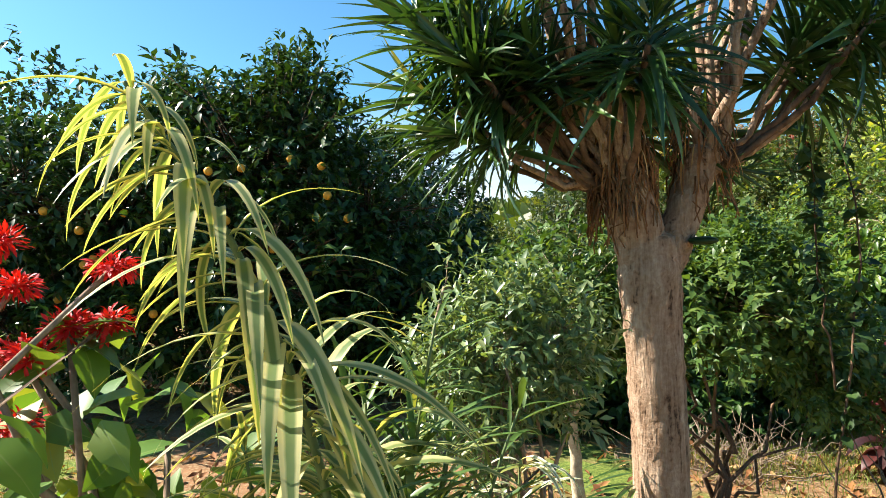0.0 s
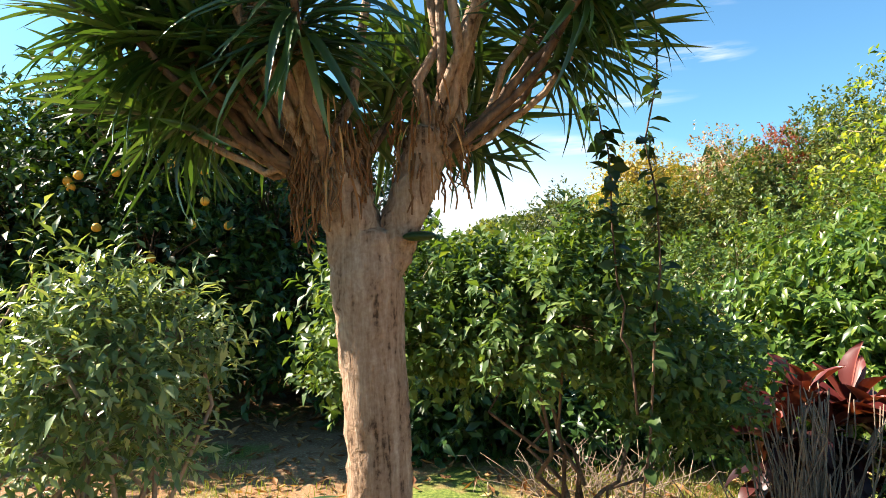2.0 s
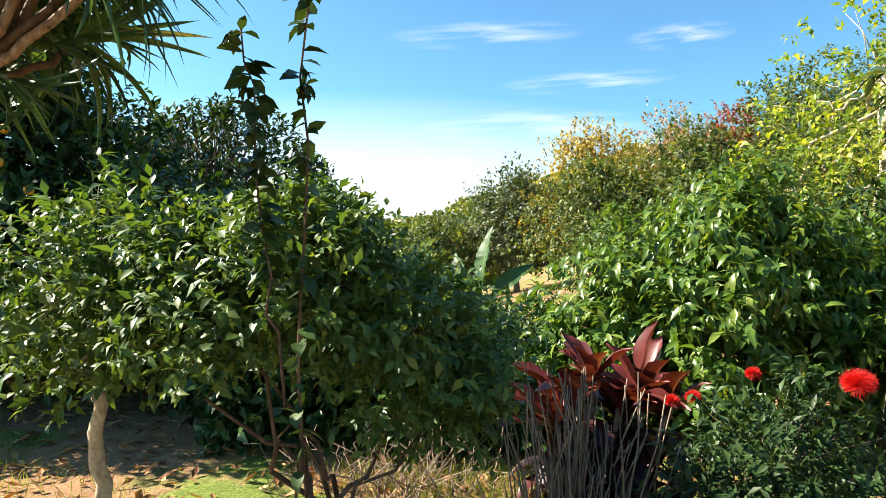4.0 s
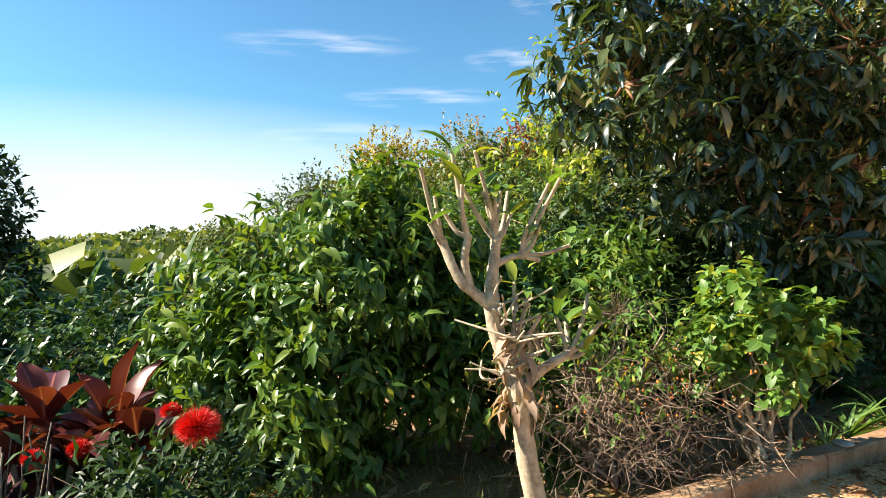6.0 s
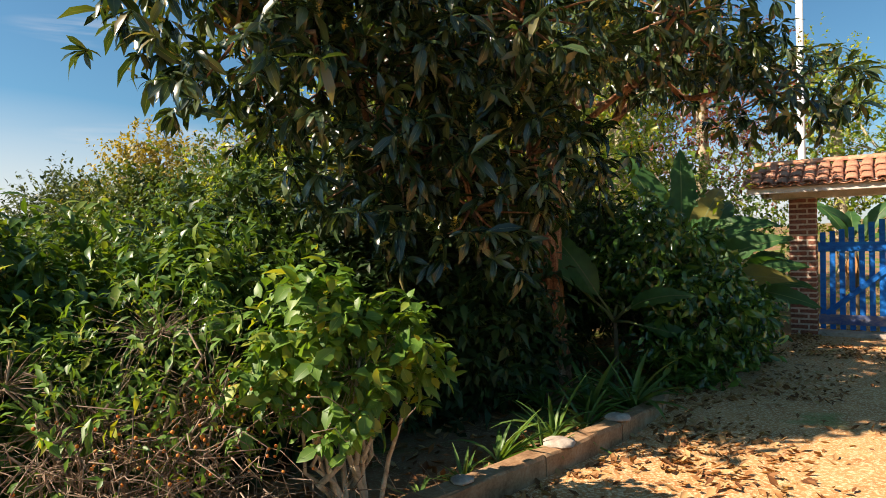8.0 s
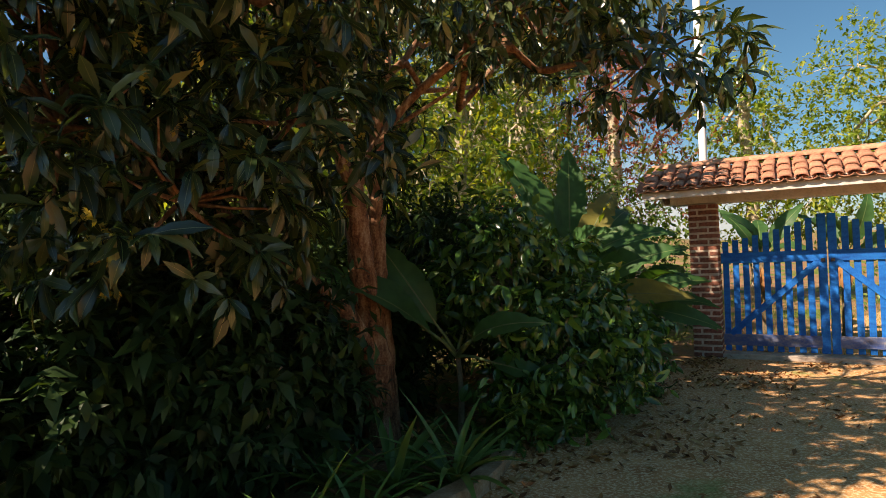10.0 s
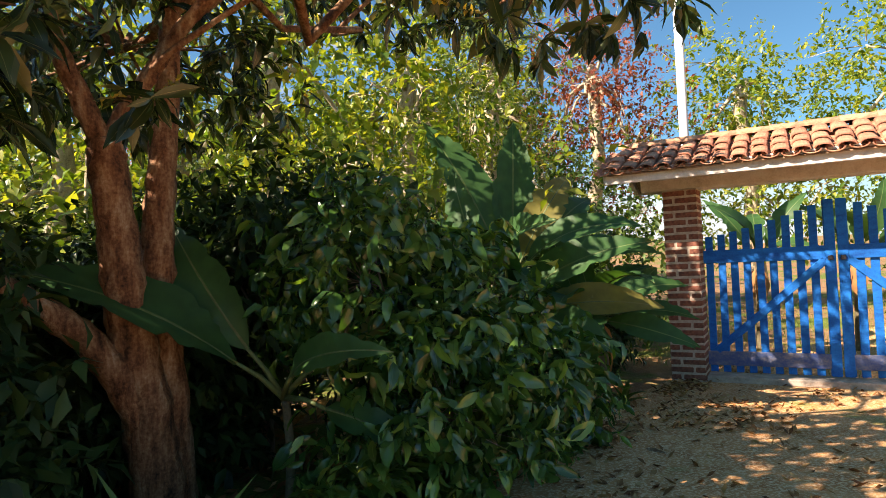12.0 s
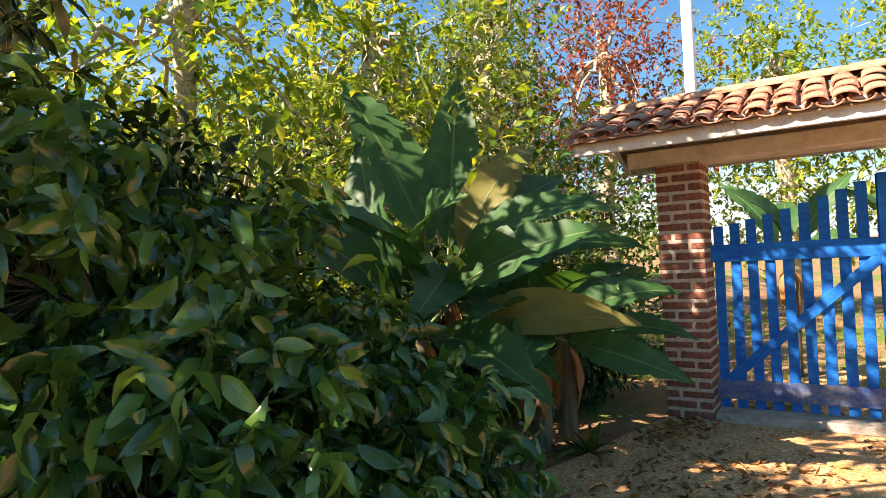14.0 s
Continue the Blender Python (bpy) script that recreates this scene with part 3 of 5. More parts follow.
# ---- dragon tree ----
def dragon_tree():
    B = np.array((1.77, 2.48, gz(1.77, 2.48)))
    e = thing("dragon_tree", B, "thick pale-barked tree with spiky dark green sword-leaf rosettes", "tree")
    g = Geo()
    pts = np.array([(-0.03, 0, -0.1), (-0.02, 0, 0.12), (0, 0, 0.5), (0.0, 0, 0.95), (-0.01, 0, 1.3), (-0.02, 0, 1.58), (-0.02, 0, 1.72)])
    zz = np.linspace(0, 6, 60)
    P = np.stack([np.interp(zz, range(7), pts[:, k]) for k in range(3)], -1)
    g.tube(P, np.interp(zz, range(7), (0.15, 0.122, 0.108, 0.104, 0.106, 0.118, 0.1)), 24, lump=0.03)
    forkL, forkR = np.array((-0.12, -0.02, 1.96)), np.array((0.2, 0.03, 2.04))
    bough(g, [(-0.03, 0, 1.55), (-0.06, -0.01, 1.75), forkL], 0.09, 0.1, 14)
    bough(g, [(0.04, 0, 1.6), (0.12, 0.02, 1.8), forkR], 0.066, 0.075, 14)
    part("trunk", g, M_PALE_BARK, e, "pale fissured trunk")
    swords = [blade(0.07, 6, b, 0.35, 0.3) for b in (0.1, 0.3, 0.6, 1.0)]
    fans = ((8, forkL, (60, 240), (62, 88), (0.9, 1.5)), (7, forkR, (-70, 80), (60, 86), (0.9, 1.4)),
            (9, forkL, (125, 235), (12, 46), (0.42, 0.78)), (5, forkL, (130, 230), (34, 60), (0.6, 0.95)),
            (6, forkR, (-55, 50), (26, 56), (0.5, 0.72)), (4, forkL, (-150, -85), (34, 62), (0.4, 0.6)),
            (5, forkL, (70, 130), (8, 45), (0.4, 0.8)), (4, forkR, (40, 110), (15, 50), (0.45, 0.8)), (1, forkR, (25, 35), (-22, -20), (0.12, 0.13)))
    plan = [(f, rng.uniform(*az), rng.uniform(*el), rng.uniform(*ln)) for n, f, az, el, ln in fans for _ in range(n)]
    for i, (f, az, el, ln) in enumerate(plan):
        az, el = radians(az), radians(el)
        d0 = np.array((math.cos(el) * math.cos(az), math.cos(el) * math.sin(az), math.sin(el)))
        c = f + d0 * ln * np.array((1.0, 0.9, 1.0))
        gb = Geo()
        a0 = f + (d0[0] * 0.07, d0[1] * 0.07, -0.06) + rng.normal(size=3) * 0.015
        thick = 0.02 if el > 0.9 else 0.015
        limb(gb, a0, c, thick, thick * 0.72, 7, 0.035, 8, sag=-0.05, lump=0.04)
        part("branch", gb, M_PALE_BARK if el > 0.9 or i % 3 == 0 else M_BARK, e)
        gl = Geo()
        n = 52 if ln > 0.2 else 30
        axis_ = unit(d0 + (0, 0, 0.12))
        t = rng.random(n)
        pos = c + axis_ * (0.2 * t - 0.1)[:, None]
        side = rand_dirs(n)
        side -= (side @ axis_)[:, None] * axis_
        way = unit(unit(side) * (1.2 - 0.95 * t)[:, None] + axis_ * (-0.15 + t[:, None] * 1.1))
        w = rng.integers(4, size=n)
        for s_ in range(4):
            m = w == s_
            gl.scatter(swords[s_], pos[m], way[m], (axis_ - 0.3 * unit(side))[m], rng.uniform(0.26, 0.42, m.sum()) * (1 if ln > 0.2 else 0.6))
        part("leaf_rosette", gl, M_SWORD, e)
    gd = Geo()
    dead = [blade(0.05, 4, b, 0.2, 0.3) for b in (0.6, 1.2)]
    for f, cnt in ((forkL, 60), (forkR, 16)):
        az = rng.random(cnt) * 2 * np.pi
        pos = f + np.stack([0.1 * np.cos(az), 0.1 * np.sin(az), rng.uniform(-0.1, 0.22, cnt)], -1)
        way = np.stack([0.5 * np.cos(az), 0.5 * np.sin(az), -rng.uniform(0.4, 1.3, cnt)], -1)
        gd.scatter(dead[cnt % 2], pos, way, np.stack([np.cos(az), np.sin(az), 0.4 + 0 * az], -1), rng.uniform(0.1, 0.2, cnt))
    part("dead_leaves", gd, M_DRY_LEAF, e, "brown hanging dead leaves")
    gr = Geo()
    for f, cnt in ((forkL, 210), (forkR, 70)):
        for _ in range(cnt):
            a = rng.random() * 6.28
            u = np.array((math.cos(a), math.sin(a), 0))
            z0 = rng.uniform(-0.12, 0.14)
            p0 = f + u * 0.1 + (0, 0, z0)
            limb(gr, p0, p0 + u * 0.03 + (0, 0, -rng.uniform(0.06, 0.2)), 0.005, 0.003, 4, 0.12, 3, lump=0)
    part("root_fibre_mat", gr, M_FIBRE, e, "reddish brown hanging root fibres", kind="stuff")
    gs = Geo()
    for _ in range(12):
        a = rng.uniform(2.4, 4.2)
        pos = np.array([(-0.1 + 0.02 * math.cos(a), -0.05, rng.uniform(0.62, 0.9))])
        gs.scatter(swords[1], pos, [(math.cos(a), math.sin(a) - 0.3, rng.uniform(-0.2, 0.35))], [(0, 0, 1)], rng.uniform(0.18, 0.32))
    part("trunk_shoot", gs, M_SWORD, e)
    # Flattened ball added in place of a leafy growth on the trunk.
    pad = Geo().ball((0.16, -0.07, 1.7), 0.055, 12, 6, 0.3)
    part("leaf_bracket", pad, M_DOME_LEAF, e, "dark leaf-like bracket on the trunk")


dragon_tree()


# ---- reeds at the start ----
def reed(loc, stalks, leaf_mat_, label, height, lean, size, count, bends, width, low=0.3, power=0.75):
    e = thing("variegated_reed", loc, label, "reed", "striped reeds")
    tm = [blade(width, 8, b, 0.2, 0.25) for b in bends]
    for i in range(stalks):
        a = rng.uniform(0, 6.28)
        ln = rng.uniform(0.62, 0.95) * height if i else height
        ld = np.array(lean) * (1.0 if i == 0 else rng.uniform(0.2, 1.0)) + rng.normal(size=2) * (0.08 if i else 0)
        s = np.linspace(0, 1, 14)
        rr = 0.07 if i else 0.0
        P = np.stack([rr * math.cos(a) + ld[0] * s ** 2.2, rr * math.sin(a) + ld[1] * s ** 2.2, ln * (s - 0.16 * s ** 3 * np.hypot(*ld))], -1)
        part("stalk", Geo().tube(P, 0.010 - 0.007 * s, 6), M_GREEN_STEM, e)
        gl = Geo()
        t = np.clip(np.linspace(low, 1.0, count) ** power + rng.normal(size=count) * 0.012, 0.05, 1)
        pos = np.stack([np.interp(t, s, P[:, k]) for k in range(3)], -1)
        tang = unit(np.stack([np.interp(t, s, np.gradient(P[:, k])) for k in range(3)], -1))
        sidev = unit(np.cross(tang, (0.2 * math.cos(a), -1.0, 0.1)))
        sgn = np.where(np.arange(count) % 2, 1.0, -1.0)[:, None]
        way = unit(sidev * sgn * rng.uniform(0.25, 1.0, (count, 1)) + tang * 0.8 + rng.normal(size=(count, 3)) * 0.28)
        w = rng.integers(len(tm), size=count)
        taper = np.interp(t, (0, 0.6, 1), (1.1, 1.0, 0.6))
        for q in range(len(tm)):
            m = w == q
            if m.any():
                gl.scatter(tm[q], pos[m], way[m], np.array((0, 0, 1.0)) + tang[m] * 0.4, size * taper[m] * rng.uniform(0.6, 1.2, m.sum()))
        part("leaves", gl, leaf_mat_, e)
    return e


def plume(loc):
    """One tall reed bowed to one side, its long leaves hanging from both flanks."""
    e = thing("variegated_reed", loc, "tall bowed reed with a plume of long hanging yellow-striped leaves", "reed", "striped reeds")
    path = np.array([(0.02, 0.02, 0), (0.0, 0.0, 0.8), (-0.05, -0.03, 1.35), (-0.18, -0.05, 1.74), (-0.36, -0.06, 2.02)])
    gs = Geo()
    P = bough(gs, path, 0.013, 0.004, 8, 0.0)
    part("stalk", gs, M_GREEN_STEM, e)
    run = np.concatenate([[0], np.cumsum(np.linalg.norm(np.diff(P, axis=0), axis=1))])
    for i, t in enumerate(np.linspace(0.5, 1.0, 112) ** 0.85):
        q = t * run[-1]
        pos = np.array([np.interp(q, run, P[:, k]) for k in range(3)])
        tang = unit(np.array([np.interp(q, run, np.gradient(P[:, k])) for k in range(3)]))
        flank = np.array((-0.45, 0.2, 0.1)) if i % 2 else np.array((0.42, -0.3, -0.1))
        way = unit(flank * rng.uniform(0.4, 1.0) + tang * rng.uniform(0.12, 0.5) + rng.normal(size=3) * 0.14)
        ln = np.interp(t, (0.5, 0.75, 1), (0.38, 0.35, 0.22)) * rng.uniform(0.75, 1.15)
        gl = Geo().scatter(blade(rng.uniform(0.065, 0.105), 10, rng.uniform(1.4, 2.1), 0.2, 0.3, early=0.6), pos[None], way[None], [(0, 0, 1)], ln)
        part("leaf", gl, M_REED, e)


plume((0.82, 1.22, gz(0.8, 1.2)))
reed((0.86, 1.3, gz(0.8, 1.3)), 4, M_REED, "arching reed with broad drooping striped leaves", 1.62, (-0.14, -0.06), 0.42, 20, (1.5, 2.0, 2.4), 0.11, 0.6, 0.9)
reed((0.82, 1.36, gz(0.8, 1.5)), 30, M_REED_GREEN, "dense clump of upright green reed shoots", 1.6, (0.15, -0.03), 0.3, 30, (0.35, 0.8, 1.4), 0.08, 0.35, 0.8)
reed((0.66, 1.28, gz(0.8, 1.5)), 6, M_REED, "clump of yellow-edged reed shoots", 1.36, (-0.05, -0.04), 0.34, 18, (1.1, 1.7, 2.2), 0.075, 0.45, 0.8)
reed((1.1, 1.6, gz(1.1, 1.6)), 2, M_REED_WHITE, "small reed with white striped arching leaves", 1.22, (0.05, -0.05), 0.26, 16, (1.2, 1.9, 2.4), 0.11, 0.7)


# ---- red-flowered shrub at the start ----
def red_shrub():
    B = np.array((0.3, 1.27, gz(0.2, 1.2)))
    e = thing("red_flower_shrub", B, "shrub with bright red flower heads and bare lower stems", "shrub")
    g = Geo()
    tips = []
    for i in range(12):
        tip = np.array([(-0.03, 0.0, 1.57), (0.05, 0.02, 1.68), (-0.16, 0.0, 1.74), (-0.15, 0.02, 1.52), (-0.09, -0.03, 1.52), (0.03, 0.03, 1.57), (-0.16, 0.04, 1.65), (-0.14, 0.0, 1.38),
                        (-0.3, 0.1, 1.5), (0.1, 0.1, 1.3), (-0.05, 0.1, 1.2), (0.02, -0.1, 1.15)][i])
        g = Geo()
        limb(g, (rng.normal() * 0.06, rng.normal() * 0.06, -0.05), tip, 0.017, 0.006, 7, 0.1, 6)
        part("stem", g, M_TWIG, e)
        tips.append(tip)
    petal = [blade(0.3, 3, b, 0.15, 0.5) for b in (0.2, 0.7)]
    for i, tip in enumerate(tips[:8]):
        gf = Geo()
        n = 240
        d = unit(rng.normal(size=(n, 3)) * (1, 1, 0.6) + (0, 0, 0.15))
        gf.scatter(petal[i % 2], tip + d * (0.042, 0.042, 0.03) * rng.random((n, 1)), d + rand_dirs(n) * 0.6, rand_dirs(n) * 0.5 + (0, 0, 1), rng.uniform(0.014, 0.03, n))
        part("flower_head", gf, M_RED, e)
    gl = Geo()
    p = np.vstack([t * np.array((1, 1, rng.uniform(0.55, 0.95))) + rng.normal(size=3) * 0.08 for t in tips for _ in range(7)])
    clusters(gl, p, unit(rng.normal(size=p.shape) + (0, 0, 0.3)), [blade(0.6, 3, 0.6, 0.12, 0.4)], 3, 0.1, 0.11, 0.7, 0.25)
    part("leaves", gl, M_SHRUB_LEAF, e)


red_shrub()

OVAL, NARROW = [simple_leaf(0.5), simple_leaf(0.42, 0.25)], [simple_leaf(0.36), simple_leaf(0.3, 0.2)]

# ---- garden trees and shrubs of the first stretch ----
e = woody("orange_tree", (-1.3, 6.9, gz(-1.3, 6.9)), "large dark green orange tree with a few ripe fruits", "tree", (-1.25, 6.9, 1.5), 0.11,
      [(-1.1, 6.8, 2.5, 1.25, 1.1, 1.0), (-2.5, 6.6, 2.0, 1.2, 1.1, 1.1), (0.0, 7.0, 1.8, 1.0, 1.0, 0.9), (-0.9, 6.2, 1.4, 1.2, 0.9, 0.9), (-3.6, 6.6, 2.2, 1.2, 1.1, 1.0), (-0.7, 6.9, 3.1, 0.6, 0.6, 0.55), (-1.9, 6.9, 3.05, 0.5, 0.5, 0.5), (-2.2, 6.2, 0.9, 1.2, 0.8, 0.65), (0.2, 6.4, 0.95, 0.9, 0.7, 0.6), (-3.7, 6.3, 1.0, 1.1, 0.8, 0.75)],
      OVAL, M_ORANGE_LEAF, M_BARK, 4300, 8, 0.1, 0.22, shell=0.45)
for _ in range(26):
    a = rng.uniform(0, 1)
    p_ = np.array((rng.uniform(-2.8, 0.2), 5.55 + rng.random() * 0.35, rng.uniform(0.9, 2.5)))
    part("orange_fruit", Geo().ball(p_ - np.array((-1.3, 6.9, gz(-1.3, 6.9))), 0.04, 10, 7), M_FRUIT, e, "ripe orange fruit")
woody("dome_tree", (-0.2, 10.6, gz(-0.2, 10.6)), "broad dense dark green domed tree", "tree", (-0.2, 10.6, 0.8), 0.2,
      [(-0.4, 10.6, 1.6, 2.0, 1.9, 1.75), (0.6, 10.3, 0.8, 1.2, 1.2, 1.2), (-1.6, 10.4, 1.0, 1.4, 1.3, 1.4)], OVAL, M_DOME_LEAF, M_BARK, 3600, 8, 0.11, 0.2, shell=0.7, lumps=0.06)
woody("olive_green_shrub", (1.28, 2.02, gz(1.28, 2)), "fine-leaved olive green shrub with reddish stems", "shrub", (1.3, 2.0, 0.8), 0.016,
      [(1.17, 2.0, 1.35, 0.2, 0.2, 0.15), (1.33, 2.04, 1.4, 0.1, 0.1, 0.09), (0.98, 2.0, 1.3, 0.1, 0.12, 0.12), (1.02, 2.0, 1.14, 0.1, 0.12, 0.1), (1.14, 1.98, 1.5, 0.08, 0.08, 0.08), (0.98, 2.0, 1.56, 0.03, 0.03, 0.1), (1.08, 2.0, 0.82, 0.05, 0.06, 0.12), (1.27, 2.0, 1.2, 0.1, 0.1, 0.1)],
      NARROW, M_OLIVE_LEAF, M_TWIG, 950, 7, 0.04, 0.11, stems=14, shell=0.3, fill=0)
woody("small_guava_tree", (1.68, 3.75, gz(1.68, 3.7)), "small green tree with a crooked pale stem", "tree", (1.66, 3.7, 0.85), 0.035,
      [(1.62, 3.8, 1.32, 0.42, 0.45, 0.36), (1.5, 3.9, 1.0, 0.3, 0.35, 0.25), (1.95, 3.8, 1.25, 0.4, 0.4, 0.36)], OVAL, M_GUAVA_LEAF, M_GREY_BARK, 620, 7, 0.062, 0.15, fill=0.2)
woody("round_green_tree", (2.6, 4.0, gz(2.5, 4.0)), "bushy green tree with low branching brown stems", "tree", (2.6, 3.9, 0.6), 0.018,
      [(2.5, 3.6, 1.22, 0.6, 0.5, 0.3), (2.05, 3.7, 1.14, 0.4, 0.4, 0.24), (3.1, 3.8, 1.0, 0.42, 0.42, 0.3), (2.7, 3.7, 1.45, 0.3, 0.3, 0.24), (2.25, 3.9, 1.4, 0.3, 0.3, 0.2), (3.3, 3.9, 0.72, 0.25, 0.3, 0.25)],
      OVAL, M_GUAVA_LEAF, M_BARK, 2500, 7, 0.053, 0.13, stems=7, shell=0.4, fill=0.3)
# Orange-tree leaf instead of a lighter one puts shade into this shrub's colour.
woody("shade_coloured_shrub", (3.4, 6.2, gz(3.4, 6.2)), "dense shrub with dark leaf colour standing in for shade", "shrub", (3.4, 6.2, 0.6), 0.03,
      [(3.4, 6.2, 0.3, 0.7, 0.6, 0.4), (2.4, 6.6, 0.45, 0.7, 0.6, 0.45), (4.1, 6.5, 0.3, 0.6, 0.6, 0.4)], OVAL, M_ORANGE_LEAF, M_BARK, 1300, 7, 0.07, 0.16, stems=7)
woody("coffee_hedge", (5.5, 5.9, gz(5.5, 5.9)), "wide bright green bush with long drooping glossy leaves", "shrub", (5.5, 5.9, 0.8), 0.03,
      [(5.4, 5.8, 1.0, 0.8, 0.7, 0.55), (4.6, 5.9, 0.5, 0.55, 0.6, 0.45), (6.4, 6.0, 0.78, 0.75, 0.6, 0.52), (5.65, 6.0, 1.38, 0.45, 0.45, 0.32), (5.0, 5.5, 0.45, 0.7, 0.5, 0.5), (6.4, 5.6, 0.4, 0.8, 0.5, 0.5), (7.3, 6.2, 0.8, 0.6, 0.6, 0.5)],
      [blade(0.36, 3, 0.6, 0.18, 0.42), blade(0.32, 3, 1.1, 0.18, 0.42)], M_BRIGHT_LEAF, M_BARK, 2700, 8, 0.112, 0.24, stems=12, shell=0.35, droop=0.5, lumps=0.36, fill=0.3)


# Shrubs added to fill the dark under the trees; leaf colour carries the shade.
for x, y, h, w in ((0.6, 7.6, 1.7, 1.0), (1.7, 7.9, 1.5, 1.0), (3.2, 7.6, 0.9, 0.8), (-0.9, 7.9, 1.6, 1.1), (1.3, 6.6, 1.0, 0.6), (2.1, 5.7, 0.75, 0.6), (3.3, 5.5, 0.6, 0.6)):
    z = gz(x, y)
    woody("shade_coloured_shrub", (x, y, z), "dense shrub with dark leaf colour standing in for shade", "shrub", (x, y, z + h * 0.5), 0.025,
          [(x, y, z + h * 0.62, w, w * 0.8, h * 0.38), (x - w * 0.5, y - 0.1, z + h * 0.3, w * 0.7, w * 0.6, h * 0.32), (x + w * 0.5, y, z + h * 0.32, w * 0.7, w * 0.6, h * 0.34)],
          OVAL, M_ORANGE_LEAF, M_BARK, 500, 8, 0.1, 0.2, stems=7, shell=0.35, group="dark garden shrubs")


# ---- cordyline with dry stalks ----
def cordyline():
    B = np.array((4.05, 4.15, gz(4, 4.1)))
    e = thing("cordyline", B, "cordyline with broad dark red upright leaves", "plant")
    tm = [blade(0.34, 8, b, 0.35, 0.68, wave=0.015) for b in (0.3, 0.9, 1.5)]
    for i, (x, y, h) in enumerate([(-0.12, 0, 0.68), (-0.02, 0.06, 0.76), (0.1, -0.02, 0.66), (0.24, 0.05, 0.68), (0.34, -0.04, 0.62), (0.18, 0.12, 0.56), (-0.2, 0.08, 0.56)]):
        g = Geo()
        limb(g, (x * 0.5, y * 0.5, -0.05), (x, y, h), 0.016, 0.012, 5, 0.05, 6)
        part("stem", g, M_TWIG, e)
        gl = Geo()
        n = 9
        d = unit(rng.normal(size=(n, 3)) * (0.42, 0.42, 0.2) + (0, 0, 0.72))
        w = rng.choice(3, size=n, p=(0.6, 0.3, 0.1))
        for q in range(3):
            m = w == q
            if m.any():
                gl.scatter(tm[q], np.array((x, y, h)) + d[m] * 0.01 + (0, 0, -0.08 * rng.random()), d[m], unit(-d[m] * (1, 1, 0)) + (0, 0, 0.6), rng.uniform(0.24, 0.42, m.sum()))
        part("leaf_tuft", gl, M_CORDY, e)
        # Lower leaves use the darkened copy, so their shade sits in the colour.
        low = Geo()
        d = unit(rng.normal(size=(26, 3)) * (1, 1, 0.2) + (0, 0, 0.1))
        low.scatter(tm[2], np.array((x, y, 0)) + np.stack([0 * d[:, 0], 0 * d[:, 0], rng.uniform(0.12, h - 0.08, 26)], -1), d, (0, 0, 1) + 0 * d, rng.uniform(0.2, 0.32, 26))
        part("lower_leaves", low, M_CORDY_SHADED, e, "maroon lower leaves with shade put into their colour")


cordyline()
e = thing("dry_stalk_clump", (3.82, 3.76, gz(3.8, 3.8)), "clump of thin dry upright stalks", "plant")
for _ in range(120):
    a, r_ = rng.random() * 6.28, abs(rng.normal()) * 0.11
    p0 = np.array((r_ * math.cos(a) * 1.5, r_ * math.sin(a), -0.04))
    g = Geo()
    limb(g, p0, p0 * (1.7, 1.7, 1) + (rng.normal() * 0.06, rng.normal() * 0.06, rng.uniform(0.45, 1.0)), 0.006, 0.003, 4, 0.06, 4, lump=0)
    part("stalk", g, M_STALK, e)
g = Geo()
for _ in range(140):
    a = rng.random() * 6.28
    p0 = np.array((rng.normal() * 0.25, rng.normal() * 0.2, -0.03))
    limb(g, p0, p0 + (rng.normal() * 0.25, rng.normal() * 0.25, rng.uniform(0.05, 0.4)), 0.006, 0.002, 4, 0.15, 3, lump=0)
single("brush_pile", g, M_STALK, (2.95, 4.6, gz(3, 4.6)), "low pile of dry twigs and cut grass", "brush pile", kind="stuff")


# ---- powder-puff shrub ----
def powder_puff():
    B = np.array((4.62, 3.4, gz(4.6, 3.4)))
    e = woody("powder_puff_shrub", B, "dark green shrub with round red powder-puff flowers", "shrub", B + (0, 0, 0.4), 0.018,
              [(4.6, 3.42, 0.5, 0.34, 0.3, 0.28), (4.45, 3.4, 0.3, 0.3, 0.3, 0.25), (4.8, 3.4, 0.3, 0.3, 0.3, 0.28)], NARROW, M_DOME_LEAF, M_TWIG, 620, 9, 0.05, 0.13, stems=9, shell=0.4)
    hair = blade(0.028, 2, 0.3, 0.1, 0.5)
    for c, r_ in (((4.745, 3.147, 0.905), 0.062), ((4.6, 3.62, 0.83), 0.036), ((4.22, 3.55, 0.74), 0.034), ((4.33, 3.6, 0.74), 0.036)):
        g = Geo()
        d = unit(rng.normal(size=(2600, 3)) * (1, 1, 0.7) + (0, 0, 0.45)) * (1.15, 1.15, 0.7)
        g.scatter(hair, np.array(c) - B + d * 0.004, d, rand_dirs(2600), r_ * rng.uniform(0.8, 1.0, 2600))
        part("puff_flower", g, M_RED, e)


powder_puff()


